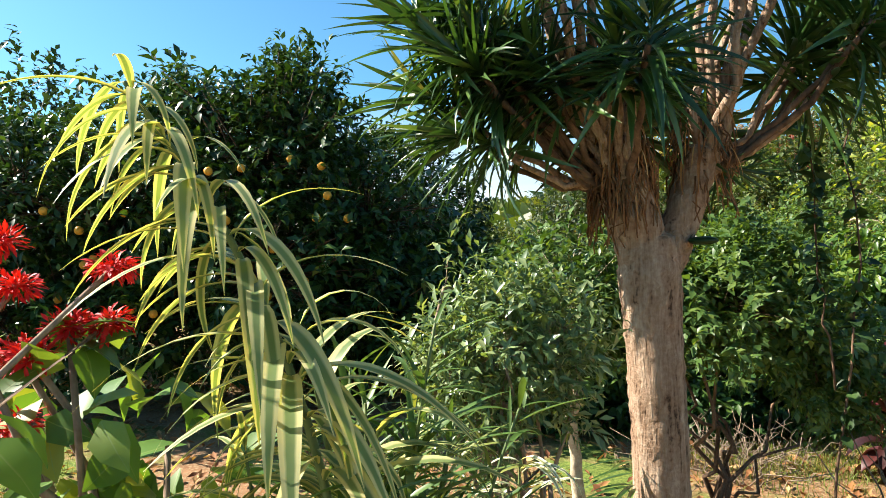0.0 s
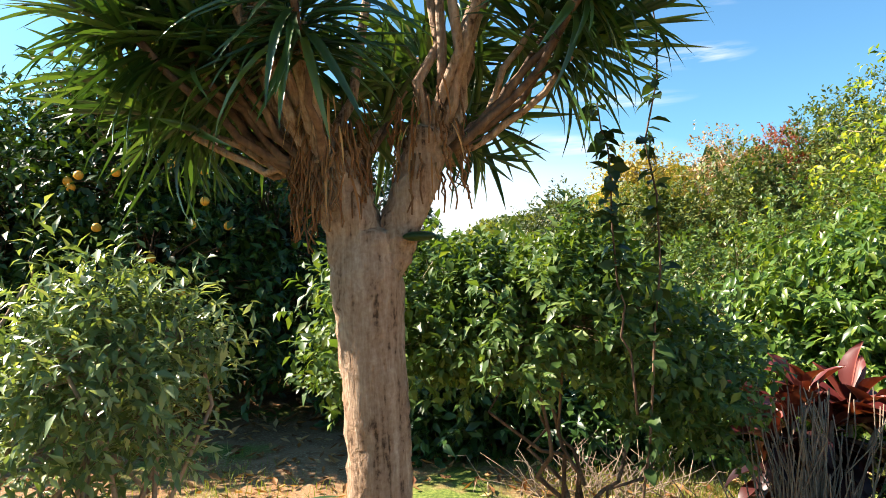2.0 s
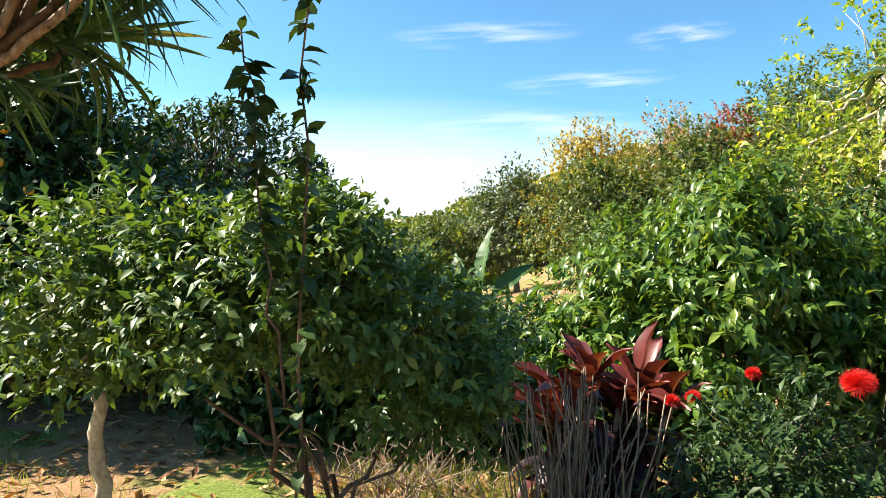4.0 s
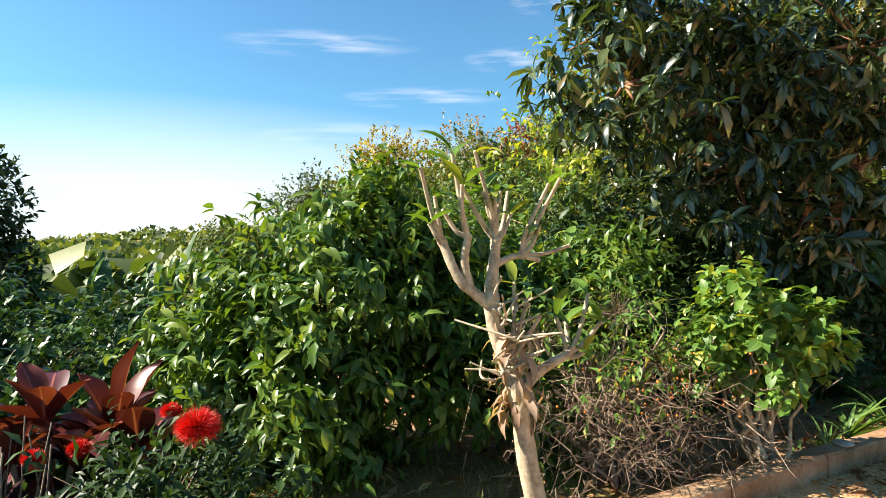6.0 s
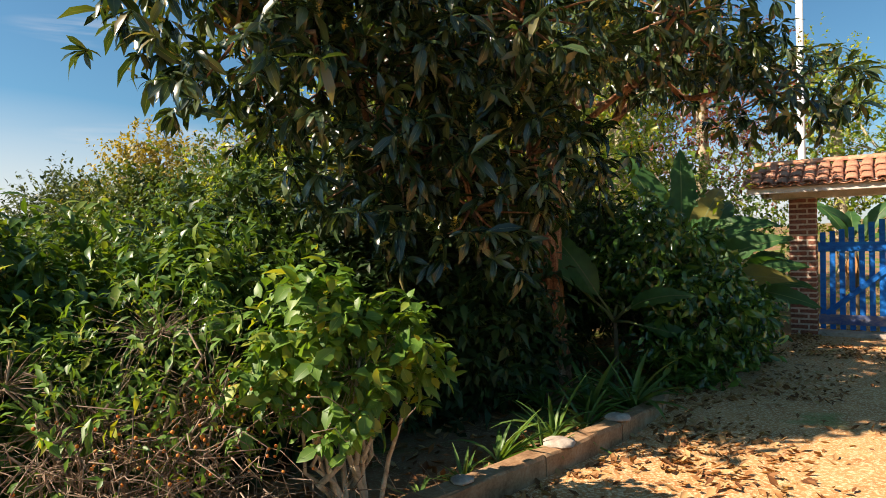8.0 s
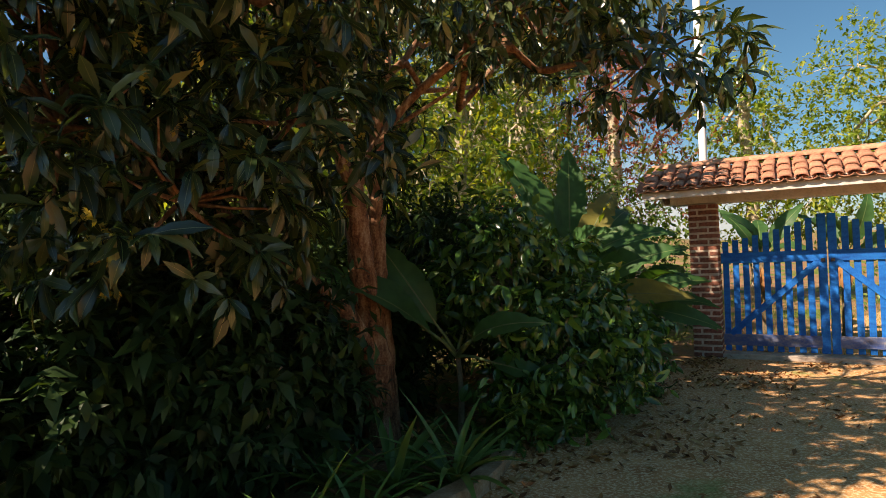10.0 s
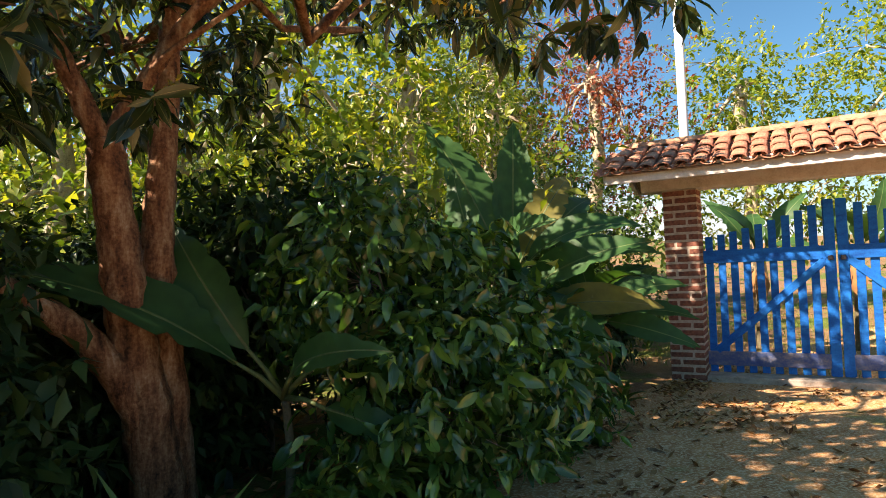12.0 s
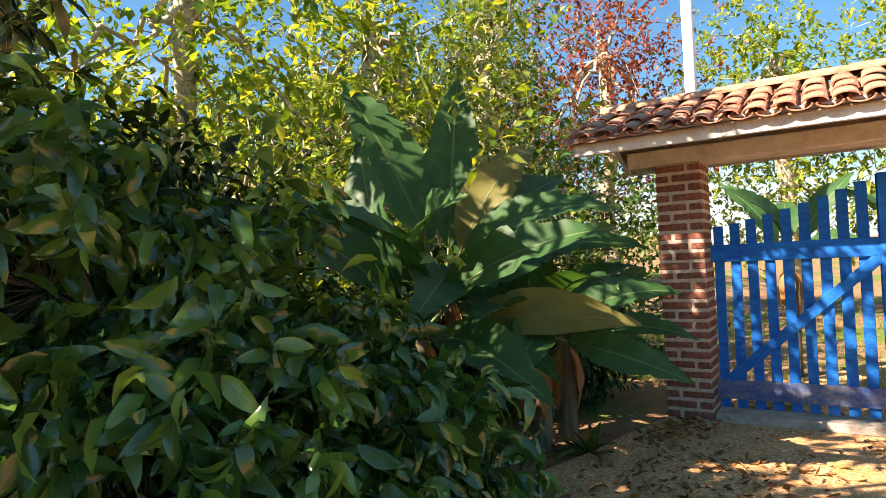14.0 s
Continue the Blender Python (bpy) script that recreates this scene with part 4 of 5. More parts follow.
# ---- frangipani ----
def frangipani():
    B = np.array((6.03, 4.06, gz(6, 4)))
    e = thing("frangipani_tree", B, "pruned frangipani with thick pale grey bare branches", "tree")
    g = Geo()
    K = np.array((5.98, 4.04, 0.68)) - B
    s = np.linspace(0, 1, 12)[:, None]
    P = np.array((0.15, 0, -0.08)) + (K - (0.15, 0, -0.08)) * s
    P[:, 0] -= 0.03 * np.sin(s[:, 0] * np.pi)
    g.tube(P, np.linspace(0.055, 0.042, 12), 14, lump=0.03)
    part("trunk", g, M_GREY_BARK, e, "pale grey trunk")

    def arm(pts, r0, r1):
        q = Geo()
        p = bough(q, np.asarray(pts, float), r0, r1, 9, 0.05)
        q.ball(p[-1], r1 * 1.25, 8, 6)
        part("branch", q, M_GREY_BARK, e)

    def w(x, z, y=4.08):
        return np.array((x, y, z)) - B

    tips = []

    def shoot(a, x, z, r0=0.014):
        tip = w(x, z, 4.08 + rng.normal() * 0.07)
        knee = a + (tip - a) * 0.35 + (rng.normal() * 0.012, rng.normal() * 0.012, -0.02)
        arm([a, knee, tip], r0, 0.008)
        tips.append(tip)

    head, left, right = w(5.9, 1.36), w(5.66, 1.36, 4.12), w(6.22, 0.83, 4.04)
    arm([K + (0, 0, -0.04), w(5.95, 0.79), w(5.89, 0.95), w(5.87, 1.1)], 0.046, 0.036)
    arm([w(5.88, 1.02), w(5.87, 1.12), w(5.885, 1.25), head], 0.036, 0.022)
    arm([w(5.88, 1.06), w(5.79, 1.13), w(5.72, 1.19), left], 0.03, 0.02)
    arm([w(5.77, 1.16), w(5.745, 1.27), w(5.76, 1.38, 4.05)], 0.024, 0.016)
    arm([K + (0, 0, -0.02), w(6.08, 0.75), right], 0.032, 0.02)
    arm([w(5.885, 1.25), w(6.0, 1.3), w(6.1, 1.27)], 0.018, 0.012)
    for x, z in ((5.55, 1.68), (5.63, 1.56), (5.6, 1.44)):
        shoot(left, x, z)
    for x, z in ((5.69, 1.76), (5.72, 1.6), (5.66, 1.5)):
        shoot(w(5.76, 1.38, 4.05), x, z)
    for x, z in ((5.7, 1.72), (5.79, 1.75), (5.84, 1.58), (5.89, 1.57), (5.94, 1.58), (6.02, 1.6), (6.0, 1.48), (5.8, 1.52)):
        shoot(head, x, z)
    for x, z in ((6.13, 1.61), (6.21, 1.64), (6.11, 1.42), (6.27, 1.33)):
        shoot(w(6.02, 1.3), x, z, 0.012)
    for x, z in ((6.37, 0.98), (6.33, 1.1), (6.27, 0.96), (6.3, 0.84), (6.19, 1.0)):
        shoot(right, x, z)
    for x, z in ((6.05, 1.13), (6.0, 1.16), (6.08, 1.02)):
        shoot(w(5.96, 0.82), x, z)
    for _ in range(30):
        p0 = K + (rng.normal() * 0.02, rng.normal() * 0.02, rng.uniform(-0.02, 0.4)) - np.array((0.06, 0, 0)) * (rng.random() < 0.5)
        arm([p0, p0 + (rng.normal() * 0.04, rng.normal() * 0.04, 0.02), p0 + (rng.normal() * 0.11, rng.normal() * 0.09, rng.uniform(0.03, 0.13))], 0.008, 0.004)
    gl = Geo()
    big = [blade(0.34, 5, 0.5, 0.2, 0.55), blade(0.3, 5, 1.0, 0.2, 0.55)]
    for i, tip in enumerate(tips):
        for _ in range(2 if i % 3 else 3):
            d = unit(rng.normal(size=3) * (1, 1, 0.3) + (0, 0, 0.7))
            gl.scatter(big[i % 2], tip[None], d[None], [(0, 0, 1)], rng.uniform(0.11, 0.19))
    part("leaves", gl, M_SHRUB_LEAF, e, "few young leaves on the branch tips")
    gd = Geo()
    for _ in range(70):
        a = rng.random() * 6.28
        u = np.array((math.cos(a), math.sin(a), 0))
        gd.scatter(blade(0.3, 3, 1.2, 0.2, 0.5), (K + u * 0.05 + (0, 0, rng.uniform(-0.1, 0.28)))[None], (u * 0.6 + (0, 0, rng.uniform(-1, 0.3)))[None], [u + (0, 0, 0.3)], rng.uniform(0.08, 0.16))
    part("bark_peel", gd, M_FAR_PINK, e, "peeling papery bark")


frangipani()

# ---- shrubs by the kerb ----
woody("green_leafy_shrub", (7.95, 4.78, gz(7.9, 4.7)), "leafy light green shrub with pale woody stems", "shrub", (7.9, 4.7, 0.5), 0.022,
      [(7.75, 4.75, 0.88, 0.22, 0.22, 0.22), (8.1, 4.7, 0.72, 0.22, 0.22, 0.22), (7.9, 4.65, 0.62, 0.34, 0.28, 0.24), (7.6, 4.8, 0.6, 0.22, 0.22, 0.2)],
      [blade(0.62, 3, 0.5, 0.14, 0.4), blade(0.55, 3, 0.9, 0.14, 0.4)], M_SHRUB_LEAF, M_GREY_BARK, 360, 6, 0.08, 0.12, fill=0, stems=13, shell=0.3, droop=0.3)
e = woody("tangled_shrub", (6.95, 4.85, gz(6.9, 4.8)), "tangled shrub of bare twigs with sparse green leaves and berries", "shrub", (6.9, 4.8, 0.4), 0.018,
      [(6.8, 4.85, 0.5, 0.5, 0.4, 0.32), (7.3, 4.9, 0.55, 0.4, 0.4, 0.35), (7.1, 5.1, 0.85, 0.45, 0.4, 0.3), (6.5, 5.0, 0.7, 0.4, 0.3, 0.3)],
      NARROW, M_SHRUB_LEAF, M_TWIG, 460, 4, 0.06, 0.16, fill=0, stems=16, shell=0.2, twigs=0.9, droop=0.3)
g = Geo()
for _ in range(420):
    p0 = np.array((rng.normal() * 0.35, rng.normal() * 0.2 - 0.2, rng.uniform(0.2, 0.75)))
    limb(g, p0, p0 + (rng.normal() * 0.22, rng.normal() * 0.2, rng.uniform(-0.3, 0.05)), 0.0035, 0.0015, 5, 0.2, 3, sag=0.05, lump=0)
part("bare_twig_tangle", g, M_TWIG, e, "tangle of pale bare twigs", kind="stuff")
g = Geo()
for _ in range(120):
    g.ball((rng.normal() * 0.3 + 0.25, rng.normal() * 0.15 - 0.2, rng.uniform(0.45, 0.85)), 0.008, 6, 4)
part("berry_scatter", g, M_BERRY, e, "small orange-red berries", kind="stuff")


# ---- loquat ----
LQ = [(8.6, 6.3, 2.6, 1.2, 0.9, 0.8), (9.6, 6.6, 3.0, 1.3, 1.1, 0.7), (8.9, 6.2, 1.9, 0.9, 0.8, 0.6), (10.3, 7.3, 3.3, 1.2, 1.0, 0.6), (12.0, 6.1, 3.1, 1.0, 0.8, 0.45), (13.0, 5.7, 2.7, 0.85, 0.8, 0.45),
      (9.7, 5.6, 2.9, 1.0, 0.6, 0.5), (11.2, 8.2, 2.7, 1.3, 1.0, 0.8), (9.4, 7.4, 1.7, 1.0, 0.9, 0.8), (11.3, 5.5, 3.15, 0.9, 0.6, 0.4), (7.7, 6.0, 2.6, 0.8, 0.6, 0.6), (7.9, 6.0, 3.2, 0.7, 0.6, 0.45),
      # High lobes up-sun of the gate, added mostly out of view to shade it.
      (12.5, 7.6, 3.9, 0.6, 0.5, 0.35), (13.6, 8.5, 3.8, 0.9, 0.6, 0.4), (14.7, 8.25, 3.9, 0.6, 0.5, 0.3), (14.0, 7.6, 3.75, 0.5, 0.4, 0.3), (12.6, 8.7, 3.8, 0.8, 0.6, 0.45), (10.0, 5.9, 1.95, 0.9, 0.55, 0.45), (9.4, 5.9, 1.5, 0.8, 0.55, 0.5)]
e = woody("loquat_tree", (11.06, 6.76, gz(10.9, 6.8)), "large loquat tree with dark leathery leaves and forked brown trunk", "tree", (10.74, 6.74, 1.75), 0.145, LQ,
          [blade(0.28, 3, 0.6, 0.15, 0.55), blade(0.25, 3, 1.1, 0.15, 0.55)], M_LOQUAT_LEAF, M_LOQUAT_BARK, 2500, 9, 0.172, 0.09, shell=0.4, fill=0, spread=0.85, droop=0.3, rosette=True, twigs=0.1, limb_r=0.28, boughs=[
              ([(11.12, 6.93, -0.4), (11.08, 6.92, 0.2), (10.98, 6.9, 0.75), (10.95, 6.9, 1.2), (10.89, 6.88, 1.75)], 0.15, 0.082),
              ([(11.2, 7.05, -0.4), (11.19, 7.03, 0.3), (11.14, 7.02, 0.9), (11.16, 7.02, 1.4), (11.22, 7.05, 1.9), (11.3, 7.2, 2.6)], 0.13, 0.05),
              ([(11.04, 6.9, 0.3), (10.86, 6.85, 0.68), (10.6, 6.8, 0.92), (10.1, 6.7, 1.25), (9.5, 6.6, 1.8)], 0.1, 0.035),
              ([(10.9, 6.88, 1.68), (10.78, 6.85, 1.98), (10.7, 6.8, 2.15), (10.6, 6.7, 2.5), (10.3, 6.5, 2.9)], 0.06, 0.03),
              ([(10.9, 6.88, 1.7), (11.0, 6.86, 1.92), (11.12, 6.82, 2.12), (11.28, 6.7, 2.4), (11.7, 6.4, 2.8)], 0.055, 0.028),
              ([(11.05, 6.84, 2.02), (11.14, 6.75, 2.16), (11.32, 6.6, 2.3), (11.6, 6.4, 2.5)], 0.022, 0.012)])
g = Geo()
p, d, k_ = lobe_points([(q[0] - 11.06, q[1] - 6.76, q[2] - gz(10.9, 6.8), q[3], q[4], q[5]) for q in LQ], 420, 0.97)
clusters(g, p, unit(d + (0, 0, 0.6)), [simple_leaf(0.6)], 16, 0.1, 0.03, 0.9, 0.0)
part("flower_panicle_mass", g, M_FAR_YELLOW, e, "brownish yellow flower panicles", kind="stuff")


# ---- strap-leaved plants along the kerb ----
def strap_plant(loc, n, size, label, mat=M_STRAP, width=0.09):
    g = Geo()
    tm = [blade(width, 6, b, 0.3, 0.3) for b in (0.3, 0.8, 1.4)]
    d = unit(rng.normal(size=(n, 3)) * (0.6, 0.6, 0.15) + (0, 0, 0.75))
    w = rng.integers(3, size=n)
    for q in range(3):
        m = w == q
        if m.any():
            g.scatter(tm[q], np.zeros((m.sum(), 3)) + (0, 0, -0.02), d[m], (0, 0, 1) - d[m] * (1, 1, 0) * 0.2, size * rng.uniform(0.6, 1.1, m.sum()))
    return single("strap_leaf_plant", g, mat, loc, label, "plant", "strap-leaved plants along the kerb")


for x, y, n, s_ in ((9.15, 5.25, 20, 0.42), (9.75, 5.4, 22, 0.5), (10.15, 5.5, 18, 0.45), (10.6, 5.9, 24, 0.6), (9.45, 5.15, 14, 0.3), (8.75, 5.05, 16, 0.25), (10.95, 5.75, 24, 0.62), (8.4, 4.95, 12, 0.2), (10.3, 6.2, 20, 0.55), (11.15, 5.9, 16, 0.45)):
    strap_plant((x, y, gz(x, y) + 0.03), n, s_ * 1.15, "green strap-leaved plant in the bed behind the kerb")

strap_plant((15.5, 7.45, gz(15.5, 7.4)), 13, 0.42, "young broad-leaved plant beside the brick pillar", M_BRIGHT_LEAF, 0.2)

# ---- coffee bushes by the gate ----
COFFEE = [blade(0.36, 6, 0.7, 0.22, 0.42, wave=0.03), blade(0.32, 6, 1.3, 0.22, 0.42, wave=0.035)]
woody("coffee_bush", (12.9, 7.0, gz(12.9, 7.0)), "coffee bush with dark glossy drooping leaves", "shrub", (12.9, 7.0, 0.6), 0.02,
      [(12.9, 6.6, 0.5, 0.55, 0.45, 0.5), (13.4, 6.6, 0.2, 0.45, 0.4, 0.4), (12.5, 6.2, 0.2, 0.55, 0.4, 0.45), (12.25, 6.7, 0.95, 0.5, 0.5, 0.5), (13.8, 6.8, 0.0, 0.35, 0.35, 0.35)],
      COFFEE, M_COFFEE_LEAF, M_TWIG, 980, 7, 0.13, 0.26, fill=0.2, stems=18, shell=0.35, droop=0.75, flat=0.3, spread=0.9, twigs=0.3, group="coffee bushes")
# Coffee bush too; the darker dome-tree leaf puts its shade into the colour.
woody("shade_coloured_shrub", (11.9, 7.9, gz(11.9, 7.9)), "tall coffee bush with deep shade put into its leaf colour", "shrub", (11.9, 7.9, 0.9), 0.025,
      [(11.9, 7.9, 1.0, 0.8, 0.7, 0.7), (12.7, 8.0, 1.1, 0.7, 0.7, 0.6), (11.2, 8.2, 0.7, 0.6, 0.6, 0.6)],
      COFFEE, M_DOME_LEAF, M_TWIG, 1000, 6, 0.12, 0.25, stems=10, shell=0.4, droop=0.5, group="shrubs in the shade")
woody("low_broadleaf_plant", (11.9, 5.95, gz(11.9, 5.9)), "low plant with fresh green pointed leaves", "plant", (11.9, 5.9, 0.0), 0.01,
      [(11.9, 6.1, -0.12, 0.42, 0.25, 0.18), (12.4, 6.2, -0.2, 0.3, 0.25, 0.15)], COFFEE, M_BRIGHT_LEAF, M_GREEN_STEM, 120, 5, 0.12, 0.1, stems=8, shell=0.3, droop=0.1)


SHADE = [simple_leaf(0.42, 0.2), simple_leaf(0.36, 0.3)]
# Dome-tree leaf chosen for its darkness: deep shade put into the colour.
# One at (9.9, 6.55) is raised to hide and shade the loquat trunk.
for x, y, h, w in ((8.6, 7.0, 1.5, 0.9), (9.6, 7.7, 1.6, 1.0), (10.8, 8.6, 1.7, 1.0), (8.0, 6.2, 1.1, 0.7), (9.2, 6.5, 1.4, 0.7), (11.9, 9.2, 1.9, 1.0), (9.9, 6.55, 1.6, 0.7), (8.0, 7.3, 2.0, 0.8), (10.4, 7.6, 1.5, 0.8), (11.3, 7.7, 1.2, 0.6), (9.0, 8.4, 2.2, 1.0), (15.4, 9.3, 1.5, 0.9), (16.4, 8.9, 1.2, 0.7), (14.2, 9.0, 1.6, 0.9)):
    z = gz(x, y)
    woody("shade_shrub", (x, y, z), "dense green shrub with deep shade put into its leaf colour", "shrub", (x, y, z + h * 0.5), 0.02,
          [(x, y, z + h * 0.62, w, w * 0.8, h * 0.4), (x - w * 0.5, y - 0.1, z + h * 0.35, w * 0.6, w * 0.6, h * 0.34), (x + w * 0.5, y, z + h * 0.38, w * 0.6, w * 0.6, h * 0.36)],
          SHADE, M_DOME_LEAF, M_TWIG, 560, 7, 0.12, 0.2, stems=8, shell=0.35, droop=0.35, group="shrubs in the shade")

# ---- slender sapling ----
e = thing("sapling", (2.72, 2.96, gz(2.7, 3)), "slender sapling with small dark leaves on two long shoots", "sapling")
for x1, z1, r_ in ((0.12, 2.78, 0.008), (-0.1, 2.25, 0.006)):
    g = Geo()
    q = limb(g, (0, 0, -0.05) if x1 > 0 else (0.01, 0, 1.0), (x1, 0.03, z1), r_, 0.003, 12, 0.02, 5, lump=0)
    part("shoot", g, M_BARK, e)
    t = rng.uniform(0.3, 1.0, 110)
    pos = np.stack([np.interp(t, np.linspace(0, 1, 13), q[:, k]) for k in range(3)], -1)
    g = Geo().scatter(blade(0.6, 3, 0.5, 0.15, 0.4), pos, unit(rng.normal(size=(110, 3)) * (1, 1, 0.5) - (0, 0, 0.3)), rng.normal(size=(110, 3)) * 0.5 + (0, 0, 1), rng.uniform(0.05, 0.1, 110))
    part("leaves", g, M_DOME_LEAF, e)

# ---- bananas ----
def banana(loc, leaves, label, trunk_h=0.7, size=1.0, group="banana plants"):
    e = thing("banana_plant", loc, label, "banana plant", group)
    g = Geo()
    s = np.linspace(0, 1, 8)
    g.tube(np.stack([0.03 * np.sin(s * 3), 0 * s, -0.08 + s * (trunk_h + 0.08)], -1), (0.085 - 0.035 * s) * (1.0 if trunk_h > 0.72 else 0.4), 12, lump=0.03)
    part("pseudostem", g, M_BANANA_STEM, e)
    for q in range(6 if trunk_h > 0.72 else 0):
        a = q * 1.05 + rng.random()
        u = np.array((math.cos(a), math.sin(a), 0))
        gd = Geo().scatter(blade(0.22, 8, 0.5, 0.3, 0.4, wave=0.02), (u * 0.06 + (0, 0, trunk_h - 0.1 - 0.1 * rng.random()))[None], (u * 0.35 + (0, 0, -1))[None], (u + (0, 0, 0.3))[None], 0.5 * rng.uniform(0.7, 1.1))
        part("dead_leaf", gd, M_DRY_LEAF, e, "brown dry hanging leaf")
    for (az, el, ln, bend, old) in leaves:
        az, el = radians(az), radians(el)
        d = np.array((math.cos(el) * math.cos(az), math.cos(el) * math.sin(az), math.sin(el)))
        tv, tf, tuv = blade(0.3, 26, bend, 0.2, 0.4, wave=0.008)
        tv = tv.copy()
        for i in range(3, 26):
            for k in (0, 2):
                if rng.random() < 0.3:
                    tv[3 * i + k, 0] *= rng.uniform(0.7, 1.0)
                tv[3 * i + k, 1] += rng.normal() * 0.008
        FACE = (-0.42 + rng.normal() * 0.3, -0.62 + rng.normal() * 0.3, 0.75)
        st = np.array((0, 0, trunk_h - 0.05))
        pet = st + d * 0.28 * size
        gp = Geo()
        gp.tube([st, (st + pet) / 2 + (0, 0, 0.02), pet], (0.02, 0.015, 0.01), 6)
        gl = Geo().scatter((tv, tf, tuv), pet[None], d[None], [FACE], ln * size)
        leaf = part("leaf", gl, M_BANANA_OLD if old else M_BANANA, e, "yellowed torn banana leaf" if old else "")
        mid = tv[1::3] * ln * size
        y_ = unit(d)
        x_ = unit(np.cross(y_, FACE))
        z_ = np.cross(x_, y_)
        mp = pet + mid[:, :1] * x_ + mid[:, 1:2] * y_ + (mid[:, 2:3] - 0.006) * z_
        part("midrib", Geo().tube(mp, np.linspace(0.011, 0.003, len(mp)) * size, 5), M_GREEN_STEM, leaf)
        part("leaf_stalk", gp, M_GREEN_STEM, leaf)
    return e


banana((15.0, 8.5, gz(15.1, 8.3)), [(140, 70, 1.5, 0.45, 0), (20, 82, 1.3, 0.3, 0), (-20, 50, 1.2, 1.0, 0), (-90, 40, 1.1, 1.3, 0), (-140, 30, 1.2, 1.0, 0), (190, 45, 1.2, 1.2, 0), (-70, 62, 1.1, 1.5, 1), (-55, 25, 1.1, 0.9, 0), (30, 45, 1.1, 1.0, 0), (-120, 12, 1.2, 0.8, 0), (-100, -10, 1.0, 0.5, 0)], "banana plant with broad green and yellowing leaves", 1.25, 1.25)
banana((14.45, 8.0, gz(14.5, 8.0)), [(150, 68, 1.1, 0.7, 0), (-160, 45, 1.1, 1.1, 0), (-90, 35, 1.1, 1.0, 0), (-120, 50, 1.0, 1.1, 0), (-60, 12, 1.0, 0.8, 1), (-30, 40, 1.0, 1.2, 0), (-100, 5, 1.0, 0.7, 0)], "banana plant with low drooping leaves", 0.95, 1.22)
banana((15.3, 7.75, gz(15.3, 7.7)), [(170, 40, 1.0, 1.0, 0), (-150, 30, 1.0, 1.0, 0), (-100, 45, 1.0, 1.2, 0), (-60, 30, 0.9, 1.1, 0), (-130, 10, 1.0, 0.8, 0), (-80, -5, 0.9, 0.6, 0), (-20, 45, 0.9, 1.0, 0), (90, 65, 1.0, 0.7, 0)], "banana plant with drooping green leaves", 0.9, 1.0)
banana((15.7, 7.9, gz(15.7, 7.9)), [(100, 72, 1.0, 0.5, 0), (-40, 40, 0.9, 1.1, 0), (-120, 35, 0.95, 1.2, 1), (-90, 0, 0.95, 0.8, 0), (-70, 15, 0.9, 0.9, 0), (160, 45, 1.0, 1.0, 0)], "young banana plant beside the brick pillar", 0.85, 0.9)
banana((11.72, 6.72, gz(11.7, 6.7)), [(178, 42, 1.05, 0.7, 0), (165, 58, 0.8, 0.9, 0), (-35, 40, 0.5, 1.3, 1), (30, 50, 0.5, 1.2, 0), (-100, 30, 0.6, 1.2, 0), (-70, -5, 0.5, 0.8, 0)], "young banana plant in the shade below the loquat", 0.71, 1.2)
banana((2.9, 9.3, gz(2.9, 9.3)), [(180, 50, 0.8, 1.0, 0), (100, 75, 0.9, 0.5, 0), (0, 50, 0.9, 1.0, 0), (-40, 35, 0.7, 1.2, 0), (-100, 60, 0.9, 0.7, 0)], "bright green banana plant in the garden", 0.35, 1.0)
banana((3.7, 9.4, gz(3.7, 9.4)), [(60, 80, 1.0, 0.3, 0), (150, 60, 0.8, 0.8, 0), (-20, 50, 0.8, 1.0, 0)], "bright green banana plant in the garden", 0.45, 1.0)


# ---- gateway ----
GATE = (16.80, 7.80, gz(16.8, 7.5) + 0.03)
TURN = -64.5


def brick_pillar(x0, label):
    """A square pillar of single bricks with proud edges over a mortar core."""
    m = Matrix.LocRotScale(GATE, Euler((0, 0, radians(TURN))), None) @ Matrix.Translation((x0, 0, 0))
    e = new("brick_pillar")
    e.matrix_basis = m
    tagged(e, label, "pillar", "gateway pillars")
    W, H, n = 0.38, 2.22, 26
    part("mortar_core", Geo().box((W / 2, W / 2, H / 2 - 0.1), (W - 0.008, W - 0.008, H + 0.2), 0.004), M_MORTAR, e, smooth=False)
    c = H / n
    shapes = {}
    for ln in (0.25, 0.115, 0.18):
        shapes[ln] = Geo().box((0, 0, 0), (ln - 0.012, 0.11, c - 0.026), 0.006, 0.0015).mesh("brick", M_BRICK, False)
    for r in range(n):
        z = c * (r + 0.5)
        for face in range(4):
            a, b = (0.25, 0.115) if (r + face) % 2 else (0.115, 0.25)
            at = 0.0
            for ln in (a, b):
                ob = new("brick", shapes[ln])
                ob.parent = e
                u, dep = at + ln / 2, 0.055 + rng.normal() * 0.0015
                at += ln + 0.015
                cx, cy, rz = [(u, dep, 0), (W - dep, u, 90), (W - u, W - dep, 180), (dep, W - u, 270)][face]
                if face % 2 and ln == 0.115 and at < 0.2:
                    pass
                ob.matrix_basis = pose(cx, cy, z, 0, 0, rz)
    return e


brick_pillar(0.0, "square red-brown brick pillar with pale mortar joints")
GATE_W = 2.66
brick_pillar(0.38 + GATE_W, "square red-brown brick pillar with pale mortar joints")


